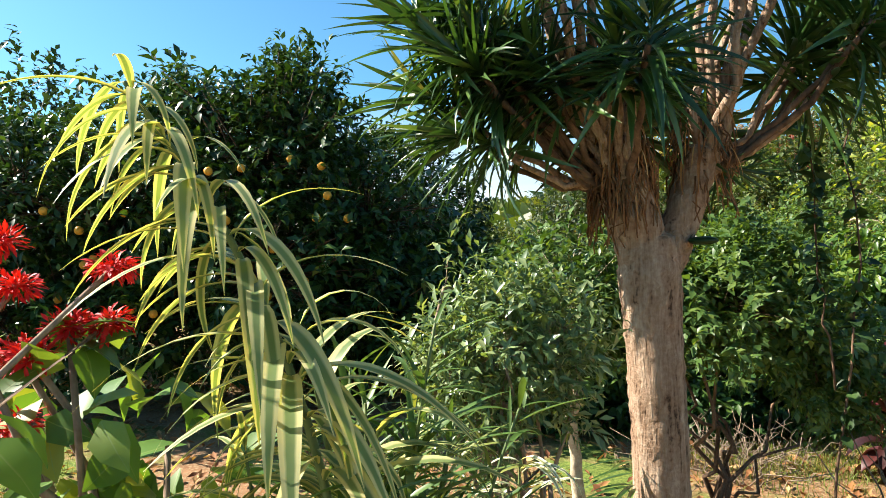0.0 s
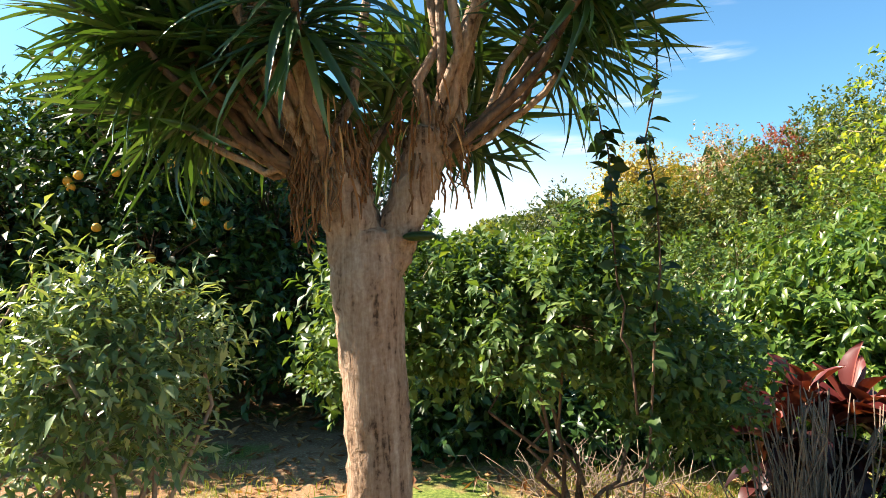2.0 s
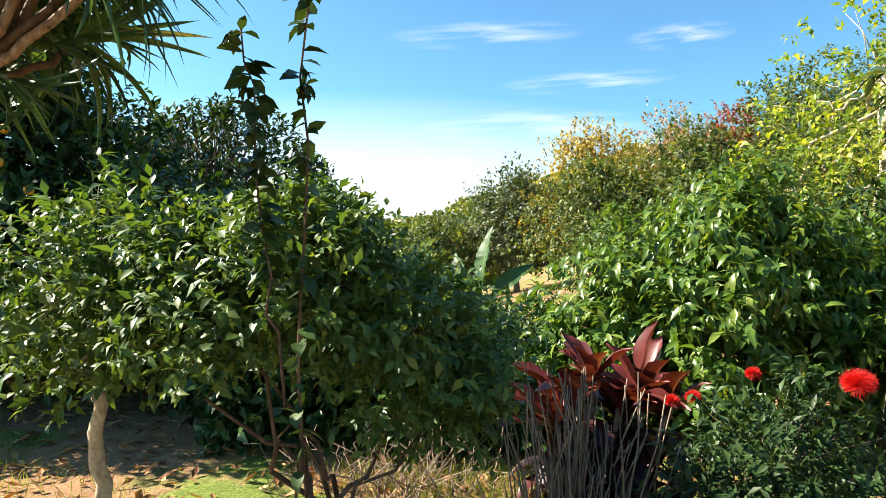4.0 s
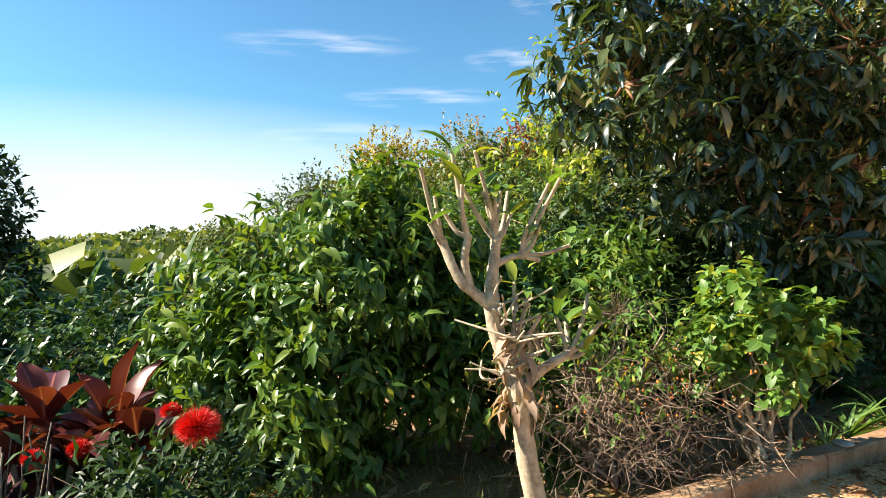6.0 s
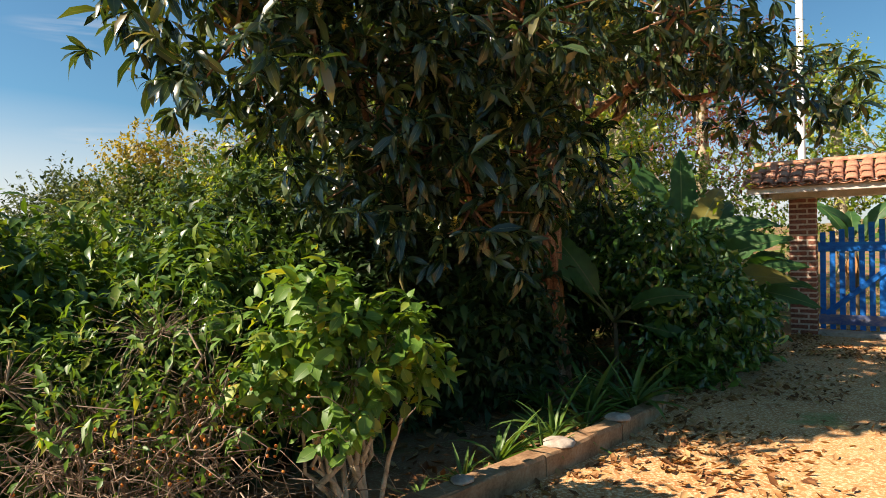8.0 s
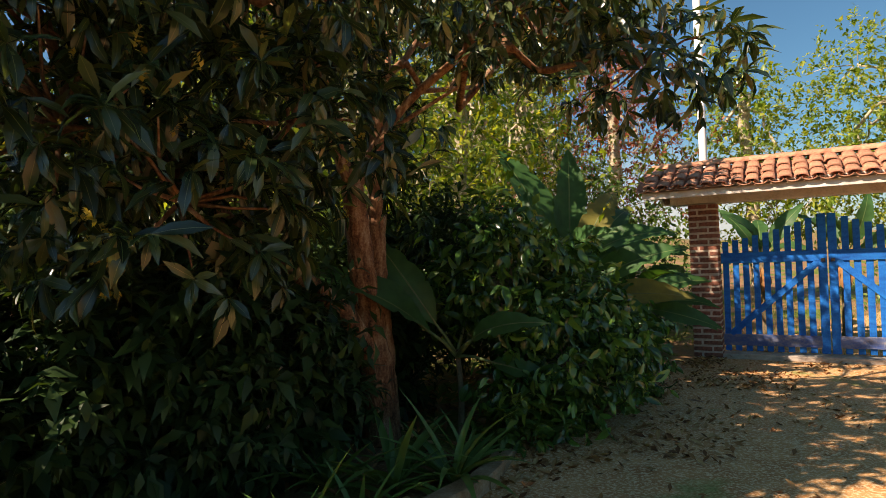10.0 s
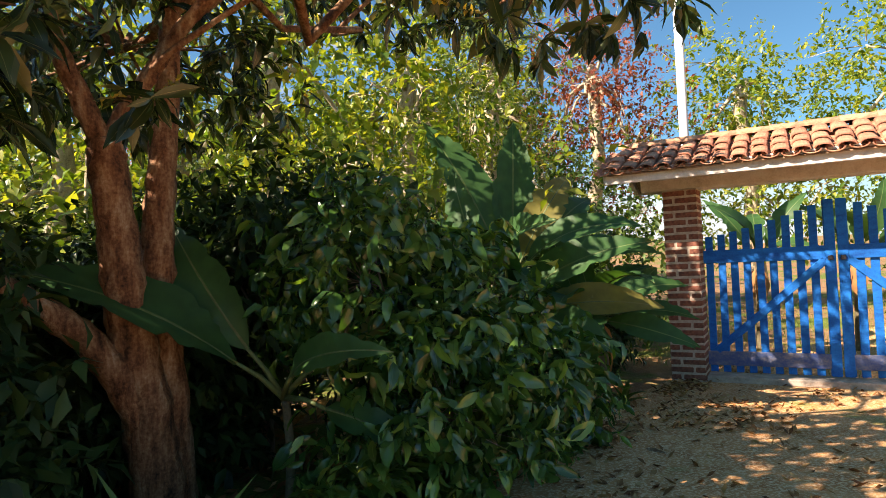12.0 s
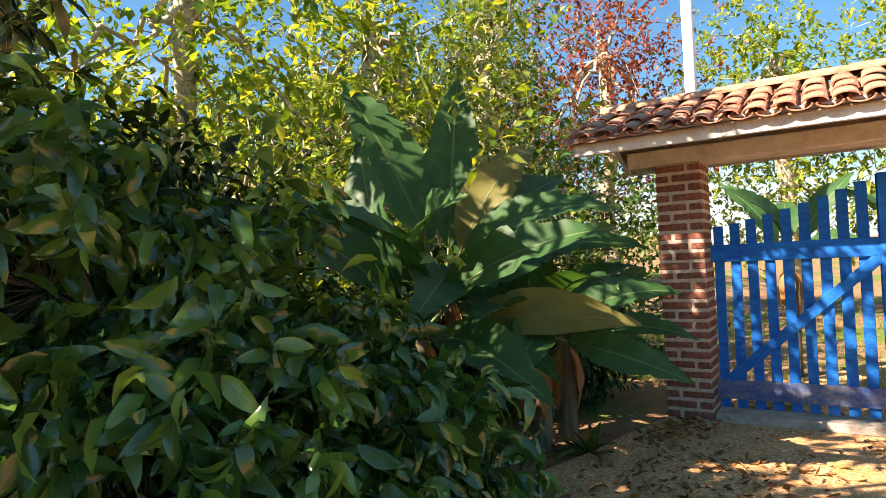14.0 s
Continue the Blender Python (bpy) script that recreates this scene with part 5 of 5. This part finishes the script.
def gateway_roof():
    m = Matrix.LocRotScale(GATE, Euler((0, 0, radians(TURN))), None)
    e = new("gateway_roof")
    e.matrix_basis = m
    tagged(e, "clay-tiled gateway roof on pale concrete beams", "roof")
    L0, L1 = -0.5, 0.38 * 2 + GATE_W + 0.5
    mid = (L0 + L1) / 2
    H = 2.22
    part("beam", Geo().box((mid, 0.19, H + 0.075), (L1 - L0 - 0.5, 0.3, 0.15), 0.01), M_BEAM, e, "pale concrete beam", False)
    y0, y1, yr = -0.62, 1.0, 0.19
    zr, ze = H + 0.52, H + 0.17
    part("fascia", Geo().box((mid, y0, ze - 0.03), (L1 - L0, 0.04, 0.15), 0.005), M_BEAM, e, "pale weathered fascia board", False)
    part("fascia", Geo().box((mid, y1, ze - 0.03), (L1 - L0, 0.04, 0.15), 0.005), M_BEAM, e, "pale weathered fascia board", False)
    for xx in (L0, L1):
        g = Geo()
        for ya, yb, za, zb in ((y0, yr, ze, zr), (yr, y1, zr, ze)):
            q = np.array([(xx - 0.02, ya, za - 0.1), (xx - 0.02, yb, zb - 0.1), (xx - 0.02, yb, zb + 0.0), (xx - 0.02, ya, za + 0.0)])
            v = np.vstack([q, q + (0.04, 0, 0)])
            g.add(v, (), [(0, 1, 2, 3), (7, 6, 5, 4), (0, 4, 5, 1), (1, 5, 6, 2), (2, 6, 7, 3), (3, 7, 4, 0)])
        part("barge_board", g, M_BEAM, e, "pale barge board", False)
    k = int((L1 - L0) / 0.42)
    for i in range(k + 1):
        x = L0 + 0.08 + i * (L1 - L0 - 0.16) / k
        for ya, yb, za, zb in ((y0 + 0.02, yr, ze, zr), (y1 - 0.02, yr, ze, zr)):
            g = Geo()
            v = np.array([(x + dx, y, z + dz) for y, z in ((ya, za), (yb, zb)) for dx, dz in ((-0.025, -0.08), (0.025, -0.08), (0.025, -0.01), (-0.025, -0.01))])
            g.add(v, (), [(0, 1, 2, 3), (7, 6, 5, 4), (0, 4, 5, 1), (1, 5, 6, 2), (2, 6, 7, 3), (3, 7, 4, 0)])
            part("rafter", g, M_RAFTER, e, smooth=False)
    for s_, ya in ((1, y0 - 0.06), (-1, y1 + 0.06)):
        v = np.array([(L0, ya, ze - 0.02), (L1, ya, ze - 0.02), (L1, yr, zr), (L0, yr, zr)])
        v = np.vstack([v, v + (0, 0, 0.012)])
        part("decking", Geo().add(v, (), [(3, 2, 1, 0), (4, 5, 6, 7), (0, 1, 5, 4), (2, 3, 7, 6), (1, 2, 6, 5), (0, 4, 7, 3)]), M_RAFTER, e, "brown boards under the tiles", False)
    # one barrel tile, laid in rows
    pitch, ln, rows = 0.185, 0.4, 3

    def tile(flip):
        a = np.linspace(0, math.pi, 8)
        V = []
        for y, w in ((0, 0.085), (ln, 0.07)):
            for th in (0.012, 0.0):
                r = w + th - 0.012
                V += [(r * math.cos(q), y, (r * math.sin(q) * 0.5) * (-1 if flip else 1)) for q in a]
        V = np.array(V)
        f = []
        for i in range(7):
            f += [(i, i + 1, 16 + i + 1, 16 + i), (8 + i, 24 + i, 24 + i + 1, 8 + i + 1), (i, 8 + i, 8 + i + 1, i + 1), (16 + i, 17 + i, 25 + i, 24 + i)]
        f += [(0, 16, 24, 8), (7, 15, 31, 23)]
        return Geo().add(V, (), f).mesh("roof_tile", M_TILE, False)

    cap, pan = tile(False), tile(True)
    cols = int((L1 - L0 + 0.06) / pitch)
    run = math.hypot(yr - y0, zr - ze)
    for sgn, ye in ((1, y0 - 0.1), (-1, y1 + 0.1)):
        slope = math.degrees(math.atan2(zr - ze, abs(yr - ye) - 0.08))
        for i in range(cols + 1):
            for j in range(rows):
                for me, off, lift in ((pan, 0, 0.05), (cap, pitch / 2, 0.05)):
                    ob = new("roof_tile", me)
                    ob.parent = e
                    d = j * (run - 0.06) / rows
                    y = ye + sgn * d * math.cos(radians(slope))
                    z = ze + lift - 0.02 + d * math.sin(radians(slope)) + j * 0.004 + rng.normal() * 0.004
                    ob.matrix_basis = pose(L0 + i * pitch + off - 0.01 + rng.normal() * 0.005, y, z, sgn * slope - sgn * 2 if sgn > 0 else slope - 2, 0, (0 if sgn > 0 else 180) + rng.normal() * 1.2)
    a = L0
    while a < L1 - 0.1:
        g = Geo()
        q = np.linspace(0, math.pi, 9)
        V = []
        for x, w in ((0, 0.1), (0.36, 0.088)):
            for th in (0.0, -0.012):
                V += [(x, (w + th) * math.cos(p), (w + th) * math.sin(p) * 0.8) for p in q]
        f = []
        for i in range(8):
            f += [(i, 18 + i, 19 + i, i + 1), (9 + i, 10 + i, 28 + i, 27 + i), (i, i + 1, 10 + i, 9 + i), (18 + i, 27 + i, 28 + i, 19 + i)]
        ob = part("ridge_tile", Geo().add(np.array(V), (), f), M_TILE, e, smooth=False)
        ob.matrix_basis = pose(a, yr, zr + 0.05)
        a += 0.33
    return e


gateway_roof()


def gate_leaf(x0, width, mirror, label):
    """One leaf of a picket gate: boards with tops rising to the middle, two rails, a brace."""
    m = Matrix.LocRotScale(GATE, Euler((0, 0, radians(TURN))), None) @ Matrix.Translation((x0, 0.2, 0.06))
    e = new("picket_gate")
    e.matrix_basis = m
    tagged(e, label, "gate", "gate leaves")
    n = 10
    pitch = width / n
    for i in range(n):
        t = (i + 0.5) / n if not mirror else 1 - (i + 0.5) / n
        h = 1.58 + 0.36 * t ** 1.4
        b = Geo().box((0, 0, 0), (pitch * 0.6, 0.022, h - 0.02), 0.004, 0.001)
        ob = part("board", b, M_BLUE, e, smooth=False)
        ob.matrix_basis = pose(pitch * (i + 0.5), 0, h / 2 + 0.02, 0, rng.normal() * 0.25, 0)
    for z, hh in ((0.19, 0.16), (1.36, 0.15)):
        part("rail", Geo().box((width / 2, -0.026, z), (width - 0.01, 0.026, hh), 0.004), M_BLUE if z > 1 else M_BLUE_DUSTY, e, "" if z > 1 else "dusty grey-blue lower rail", smooth=False)
    a, b = np.array((0.1, 0.27)), np.array((width - 0.1, 1.28))
    if mirror:
        a, b = np.array((0.1, 1.28)), np.array((width - 0.1, 0.27))
    ln = float(np.hypot(*(b - a)))
    ob = part("brace", Geo().box((0, 0, 0), (ln, 0.024, 0.085), 0.004), M_BLUE, e, "diagonal brace", False)
    c = (a + b) / 2
    ob.matrix_basis = pose(c[0], -0.027, c[1], 0, -math.degrees(math.atan2(b[1] - a[1], b[0] - a[0])), 0)
    ex = width - 0.05 if not mirror else 0.05
    part("stile", Geo().box((ex, -0.028, 0.98), (0.095, 0.03, 1.9), 0.004), M_BLUE, e, smooth=False)
    part("latch", Geo().box((ex, -0.055, 1.3), (0.05, 0.02, 0.05), 0.005), M_IRON, e, "dark iron latch", False)
    return e


gate_leaf(0.39, GATE_W / 2 - 0.012, False, "blue painted wooden picket gate leaf with diagonal brace")
gate_leaf(0.39 + GATE_W / 2 + 0.002, GATE_W / 2 - 0.012, True, "blue painted wooden picket gate leaf with diagonal brace")
m = Matrix.LocRotScale(GATE, Euler((0, 0, radians(TURN))), None)
ob = single("utility_post", Geo().tube([(0, 0, -0.2), (0, 0, 2), (0, 0, 6.2)], (0.065, 0.062, 0.058), 16), M_WHITE_POST, m @ Vector((0.1, 1.35, 0)), "tall white painted post behind the gateway", "post")
ob = single("threshold", Geo().box((GATE_W / 2 + 0.38, 0.2, 0.02), (GATE_W, 0.3, 0.08), 0.01), M_STONE, (0, 0, 0), "low stone threshold under the gate", "threshold", smooth=False)
ob.matrix_basis = m


# ---- trees beyond ----
def far_tree(x, y, h, w, leaf_m, count, size, label, leafy=0.6, tilt=0.0, name="tree", bark=M_GREY_BARK, crown_from=0.35, lobes=7, fill=0.2):
    z = gz(x, y)
    L = []
    for i in range(lobes):
        a = 2.4 * i
        t = i / lobes
        rr = w * (0.25 + 0.35 * rng.random()) * (1 - 0.3 * t)
        q = w * 0.5 * (1 - t * 0.7) * rng.uniform(0.4, 1)
        L.append((x + q * math.cos(a), y + q * math.sin(a), z + h * (crown_from + (0.93 - crown_from) * t), rr, rr, rr * 0.8))
    return woody(name, (x, y, z), label, "tree", (x, y, z + h * 0.75), 0.02 * h + 0.02, L, [simple_leaf(0.55), simple_leaf(0.45, 0.2)], leaf_m, bark, count, 7, size, size * 2.2, shell=leafy, twigs=0.04, limb_r=0.36, fill=fill)


def slope_tree(x, y, top, w, leaf_m, count, size, label, leafy=0.55, frm=0.3):
    far_tree(x, y, top - gz(x, y), w * 1.1, leaf_m, int(count * 1.25), size * 1.3, label, leafy, crown_from=frm, lobes=13)


slope_tree(9.1, 25, 5.2, 3.6, M_FAR_YELLOW, 1500, 0.11, "tree with yellowing foliage on the slope", 0.5)
slope_tree(12.6, 25.5, 5.7, 3.6, M_FAR_PINK, 900, 0.1, "half-bare tree with pinkish brown foliage", 0.4)
slope_tree(14.8, 25.5, 6.0, 2.6, M_FAR_RED, 700, 0.11, "tree with dark red foliage on the slope", 0.4)
slope_tree(17.2, 25, 6.9, 5.0, M_FAR_GREEN, 2200, 0.12, "tall leafy tree on the slope")
slope_tree(20.8, 24.5, 7.7, 5.5, M_FAR_GREEN, 2200, 0.12, "tall leafy tree on the slope")
slope_tree(24.5, 23, 8.2, 6.5, M_FAR_GREEN, 1600, 0.16, "tall leafy tree on the slope")
slope_tree(6.2, 27, 3.3, 3.4, M_FAR_DARK, 1500, 0.12, "grey-green tree at the edge of the slope")
slope_tree(8.2, 21, 3.4, 3.0, M_FAR_GREEN, 1300, 0.11, "leafy tree below the slope")
slope_tree(11.0, 20, 4.2, 3.4, M_FAR_GREEN, 1500, 0.11, "leafy tree below the slope")
slope_tree(2.6, 27, 1.6, 3.0, M_FAR_GREEN, 900, 0.12, "leafy tree in the valley")
far_tree(14.0, 18.5, 4.5, 4.4, M_FAR_GREEN, 1900, 0.11, "leafy tree below the slope", 0.55, lobes=12)
far_tree(9.0, 12.5, 2.6, 3.0, M_GUAVA_LEAF, 1000, 0.1, "green shrub behind the coffee bush", 0.4, crown_from=0.2, name="shrub")
far_tree(6.8, 12.5, 1.9, 2.2, M_GUAVA_LEAF, 900, 0.1, "green shrub behind the coffee bush", 0.4, crown_from=0.2, name="shrub")
far_tree(-5.6, 9.0, 4.0, 3.6, M_DOME_LEAF, 1300, 0.12, "dark leafy tree at the garden's edge", 0.4, crown_from=0.25)
far_tree(-8.8, 8.0, 4.2, 3.8, M_DOME_LEAF, 1100, 0.13, "dark leafy tree at the garden's edge", 0.4, crown_from=0.25)
far_tree(-4.0, 14.0, 4.4, 4.4, M_DOME_LEAF, 1200, 0.14, "dark leafy tree at the garden's edge", 0.4, crown_from=0.25)
# sunlit trees behind the gate
far_tree(13.6, 12.0, 6.4, 5.0, M_SUNNY, 1100, 0.14, "sunlit tree with yellow-green leaves", 0.3, fill=0, crown_from=0.22, lobes=14)
far_tree(16.4, 12.6, 6.6, 4.4, M_SUNNY, 1050, 0.14, "sunlit tree with yellow-green leaves", 0.3, fill=0, crown_from=0.22, lobes=14)
far_tree(11.0, 11.8, 5.6, 4.4, M_SUNNY, 950, 0.14, "sunlit tree with yellow-green leaves", 0.3, fill=0, crown_from=0.2, lobes=14)
far_tree(19.5, 14.0, 7.5, 4.0, M_FAR_GREEN, 1600, 0.1, "leafy tree behind the gateway", 0.5, crown_from=0.2, lobes=12)
far_tree(18.0, 10.2, 3.2, 2.6, M_GUAVA_LEAF, 900, 0.1, "green shrub behind the gateway", 0.3, crown_from=0.15, name="shrub")
far_tree(23.5, 14.5, 8.5, 4.4, M_FAR_RED, 1100, 0.11, "half-bare tree with red autumn leaves", 0.3, crown_from=0.4, lobes=12)
far_tree(21.6, 16.5, 9.5, 3.4, M_SUNNY, 700, 0.11, "tall slender tree with sparse leaves", 0.1, crown_from=0.45)
far_tree(26.5, 12.0, 8.0, 5.2, M_SUNNY, 1200, 0.14, "sunlit tree beyond the gate", 0.2, crown_from=0.3)
far_tree(29.0, 9.0, 8.0, 5.2, M_SUNNY, 1100, 0.15, "sunlit tree beyond the gate", 0.2, crown_from=0.3)
far_tree(25.0, 6.0, 3.4, 3.4, M_GUAVA_LEAF, 900, 0.11, "shrub beyond the gate", 0.3, crown_from=0.15, name="shrub")
far_tree(30.5, 4.0, 7.0, 5.0, M_SUNNY, 1000, 0.15, "sunlit tree beyond the gate", 0.2, crown_from=0.3)
banana((19.6, 8.2, gz(19.6, 8.2)), [(160, 60, 1.0, 0.9, 0), (-160, 50, 1.1, 1.0, 0), (-90, 60, 1.0, 0.9, 0), (30, 60, 1.0, 0.9, 0), (-120, 30, 0.9, 1.2, 0)], "banana plant behind the gate", 1.4, 1.0)
banana((20.4, 7.2, gz(20.4, 7.2)), [(150, 60, 1.0, 0.9, 0), (-150, 50, 1.1, 1.0, 0), (-100, 60, 1.0, 0.9, 0), (60, 60, 1.0, 0.9, 0), (-60, 35, 0.9, 1.2, 0)], "banana plant behind the gate", 1.4, 1.0)

# far woods on the hills
g = Geo()
K = 5200
th, rr = rng.uniform(-0.75, 0.6, K), 45 * np.exp(rng.random(K) * 2.8)
X, Y = rr * np.sin(th), rr * np.cos(th)
keep = (Y > 30)
X, Y = X[keep], Y[keep]
C = np.stack([X, Y, ground_z(X, Y)], -1)
R_ = rng.uniform(1.2, 2.6, len(X)) * (1 + np.hypot(X, Y) / 500)
for j in range(9):
    d = unit(rng.normal(size=C.shape) + (0, 0, 0.4))
    g.scatter(simple_leaf(0.9), C + (0, 0, 1) * (R_ * 0.8)[:, None] + d * R_[:, None] * 0.8, rand_dirs(len(C)) + d * 0.3, d, R_ * 1.1)
single("far_woods", g, M_FAR_GREEN, (0, 0, 0), "distant woodland covering the valley and hills", "woods", kind="stuff")

# ---- litter and grass ----
def on_drive(x, y):
    return y < kerb_y(x) - 0.1


def scatter_ground(name, n, xr, yr_, tmpl, size, mat, label, keep_, lift=0.02, upright=False, density=None):
    x, y = rng.uniform(*xr, n), rng.uniform(*yr_, n)
    k = keep_(x, y)
    if density is not None:
        k &= rng.random(n) < density(x, y)
    x, y = x[k], y[k]
    p = np.stack([x, y, ground_z(x, y) + lift], -1)
    if upright:
        way, up = unit(rng.normal(size=p.shape) * 0.35 + (0, 0, 1)), rng.normal(size=p.shape)
    else:
        way, up = rng.normal(size=p.shape) * (1, 1, 0.15), rng.normal(size=p.shape) * 0.3 + (0, 0, 1)
    g = Geo().scatter(tmpl, p, way, up, size * rng.uniform(0.6, 1.3, len(p)))
    single(name, g, mat, (0, 0, 0), label, "litter" if not upright else "grass", kind="stuff")


curl = blade(0.42, 2, -0.7, 0.35, 0.5)
scatter_ground("leaf_litter", 40000, (6.5, 18), (1.5, 8), curl, 0.082, M_DRY_LEAF, "dry brown leaves lying on the driveway", on_drive, 0.035,
               density=lambda x, y: np.clip(1.1 - (kerb_y(x) - y) * 0.55, 0.1, 1) * np.clip(0.45 + np.sin(x * 2.1 + y) * np.sin(y * 2.7 - x) * 0.9, 0.08, 1))
scatter_ground("bed_litter", 9000, (-4, 16), (2.5, 9), curl, 0.1, M_DRY_LEAF, "dry leaves lying under the garden shrubs", lambda x, y: (y > kerb_y(x) + 0.12) | (x < 6.5), 0.02)
scatter_ground("grass", 30000, (-3, 7), (3.2, 7.5), blade(0.06, 2, 0.6, 0.2, 0.3), 0.09, M_GRASS, "patchy short grass in the garden", lambda x, y: (y > kerb_y(x) + 0.1) | (x < 6.5), 0.0, True,
               density=lambda x, y: np.clip(np.sin(x * 1.3 + 0.5) * np.sin(y * 1.7 + x) * 1.5, 0, 1))
scatter_ground("grass_patch", 9000, (2.6, 5.2), (4.3, 5.7), blade(0.07, 2, 0.6, 0.2, 0.3), 0.08, M_GRASS, "sunlit patch of short yellow-green grass", lambda x, y: np.hypot((x - 3.8) / 1.3, (y - 5.0) / 0.7) < 1, 0.0, True)
scatter_ground("lawn", 11000, (17.6, 28), (0, 13), blade(0.06, 2, 0.6, 0.2, 0.3), 0.14, M_GRASS, "sunlit grass beyond the gate", lambda x, y: x > 17.5 + (7 - y) * 0.46, 0.0, True)


# ---- thin clouds and white horizon haze on glowing cards ----
def cloud_mat(name, low, high):
    m, n, l, b = nodes_of(name)
    tc = n.new("ShaderNodeTexCoord")
    mp = n.new("ShaderNodeMapping")
    mp.inputs["Scale"].default_value = (1.6, 2.6, 1)
    l.new(tc.outputs["Generated"], mp.inputs[0])
    nz = n.new("ShaderNodeTexNoise")
    nz.inputs["Scale"].default_value, nz.inputs["Detail"].default_value = 1.6, 8.0
    l.new(mp.outputs[0], nz.inputs["Vector"])
    uv = n.new("ShaderNodeUVMap")
    gr = n.new("ShaderNodeTexGradient")
    gr.gradient_type = "SPHERICAL"
    m2 = n.new("ShaderNodeMapping")
    m2.inputs["Location"].default_value, m2.inputs["Scale"].default_value = (-1, -1, 0), (2, 2, 1)
    l.new(uv.outputs[0], m2.inputs[0])
    l.new(m2.outputs[0], gr.inputs[0])
    mul = n.new("ShaderNodeMath")
    mul.operation = "MULTIPLY"
    k = ramp(n, [(low, (0, 0, 0)), (high, (0.85, 0.85, 0.85))])
    l.new(nz.outputs["Fac"], k.inputs[0])
    l.new(k.outputs[0], mul.inputs[0])
    l.new(gr.outputs[0], mul.inputs[1])
    # Emission stands in for sunlight on cloud and for the bright horizon.
    em = n.new("ShaderNodeEmission")
    em.inputs[0].default_value, em.inputs[1].default_value = (1, 1, 1, 1), 0.42
    tr = n.new("ShaderNodeBsdfTransparent")
    mix = n.new("ShaderNodeMixShader")
    l.new(mul.outputs[0], mix.inputs[0])
    l.new(tr.outputs[0], mix.inputs[1])
    l.new(em.outputs[0], mix.inputs[2])
    l.new(mix.outputs[0], n["Material Output"].inputs[0])
    return m


WISP, HAZE = cloud_mat("thin_cloud", 0.42, 0.8), cloud_mat("horizon_glow_haze", 0.05, 0.5)
for az, el, w, h, mat in ((-21, 15.5, 9, 2.2, WISP), (-13, 12.5, 16, 2.0, WISP), (-25, 20, 8, 2.2, WISP), (-36, 21, 14, 3.5, WISP), (-4, 17, 18, 2.5, WISP), (-8, 9, 22, 3, WISP),
                          (10, 1.5, 84, 22, HAZE), (-52, 2, 60, 15, HAZE)):
    a, b_, D = radians(-az), radians(el), 900.0
    c = Vector((math.sin(a) * math.cos(b_), math.cos(a) * math.cos(b_), math.sin(b_))) * D
    W, H = D * math.tan(radians(w / 2)), D * math.tan(radians(h / 2))
    g = Geo().add([(-W, -H, 0), (W, -H, 0), (W, H, 0), (-W, H, 0)], (), [(0, 1, 2, 3)], np.array([(0, 0), (1, 0), (1, 1), (0, 1)], float))
    ob = single("cloud", g, mat, (0, 0, 0), "glowing card for thin cloud and white horizon haze", "cloud", "wisps of cloud", kind="structure")
    ob.matrix_basis = look(c, (0, 0, 1.5))
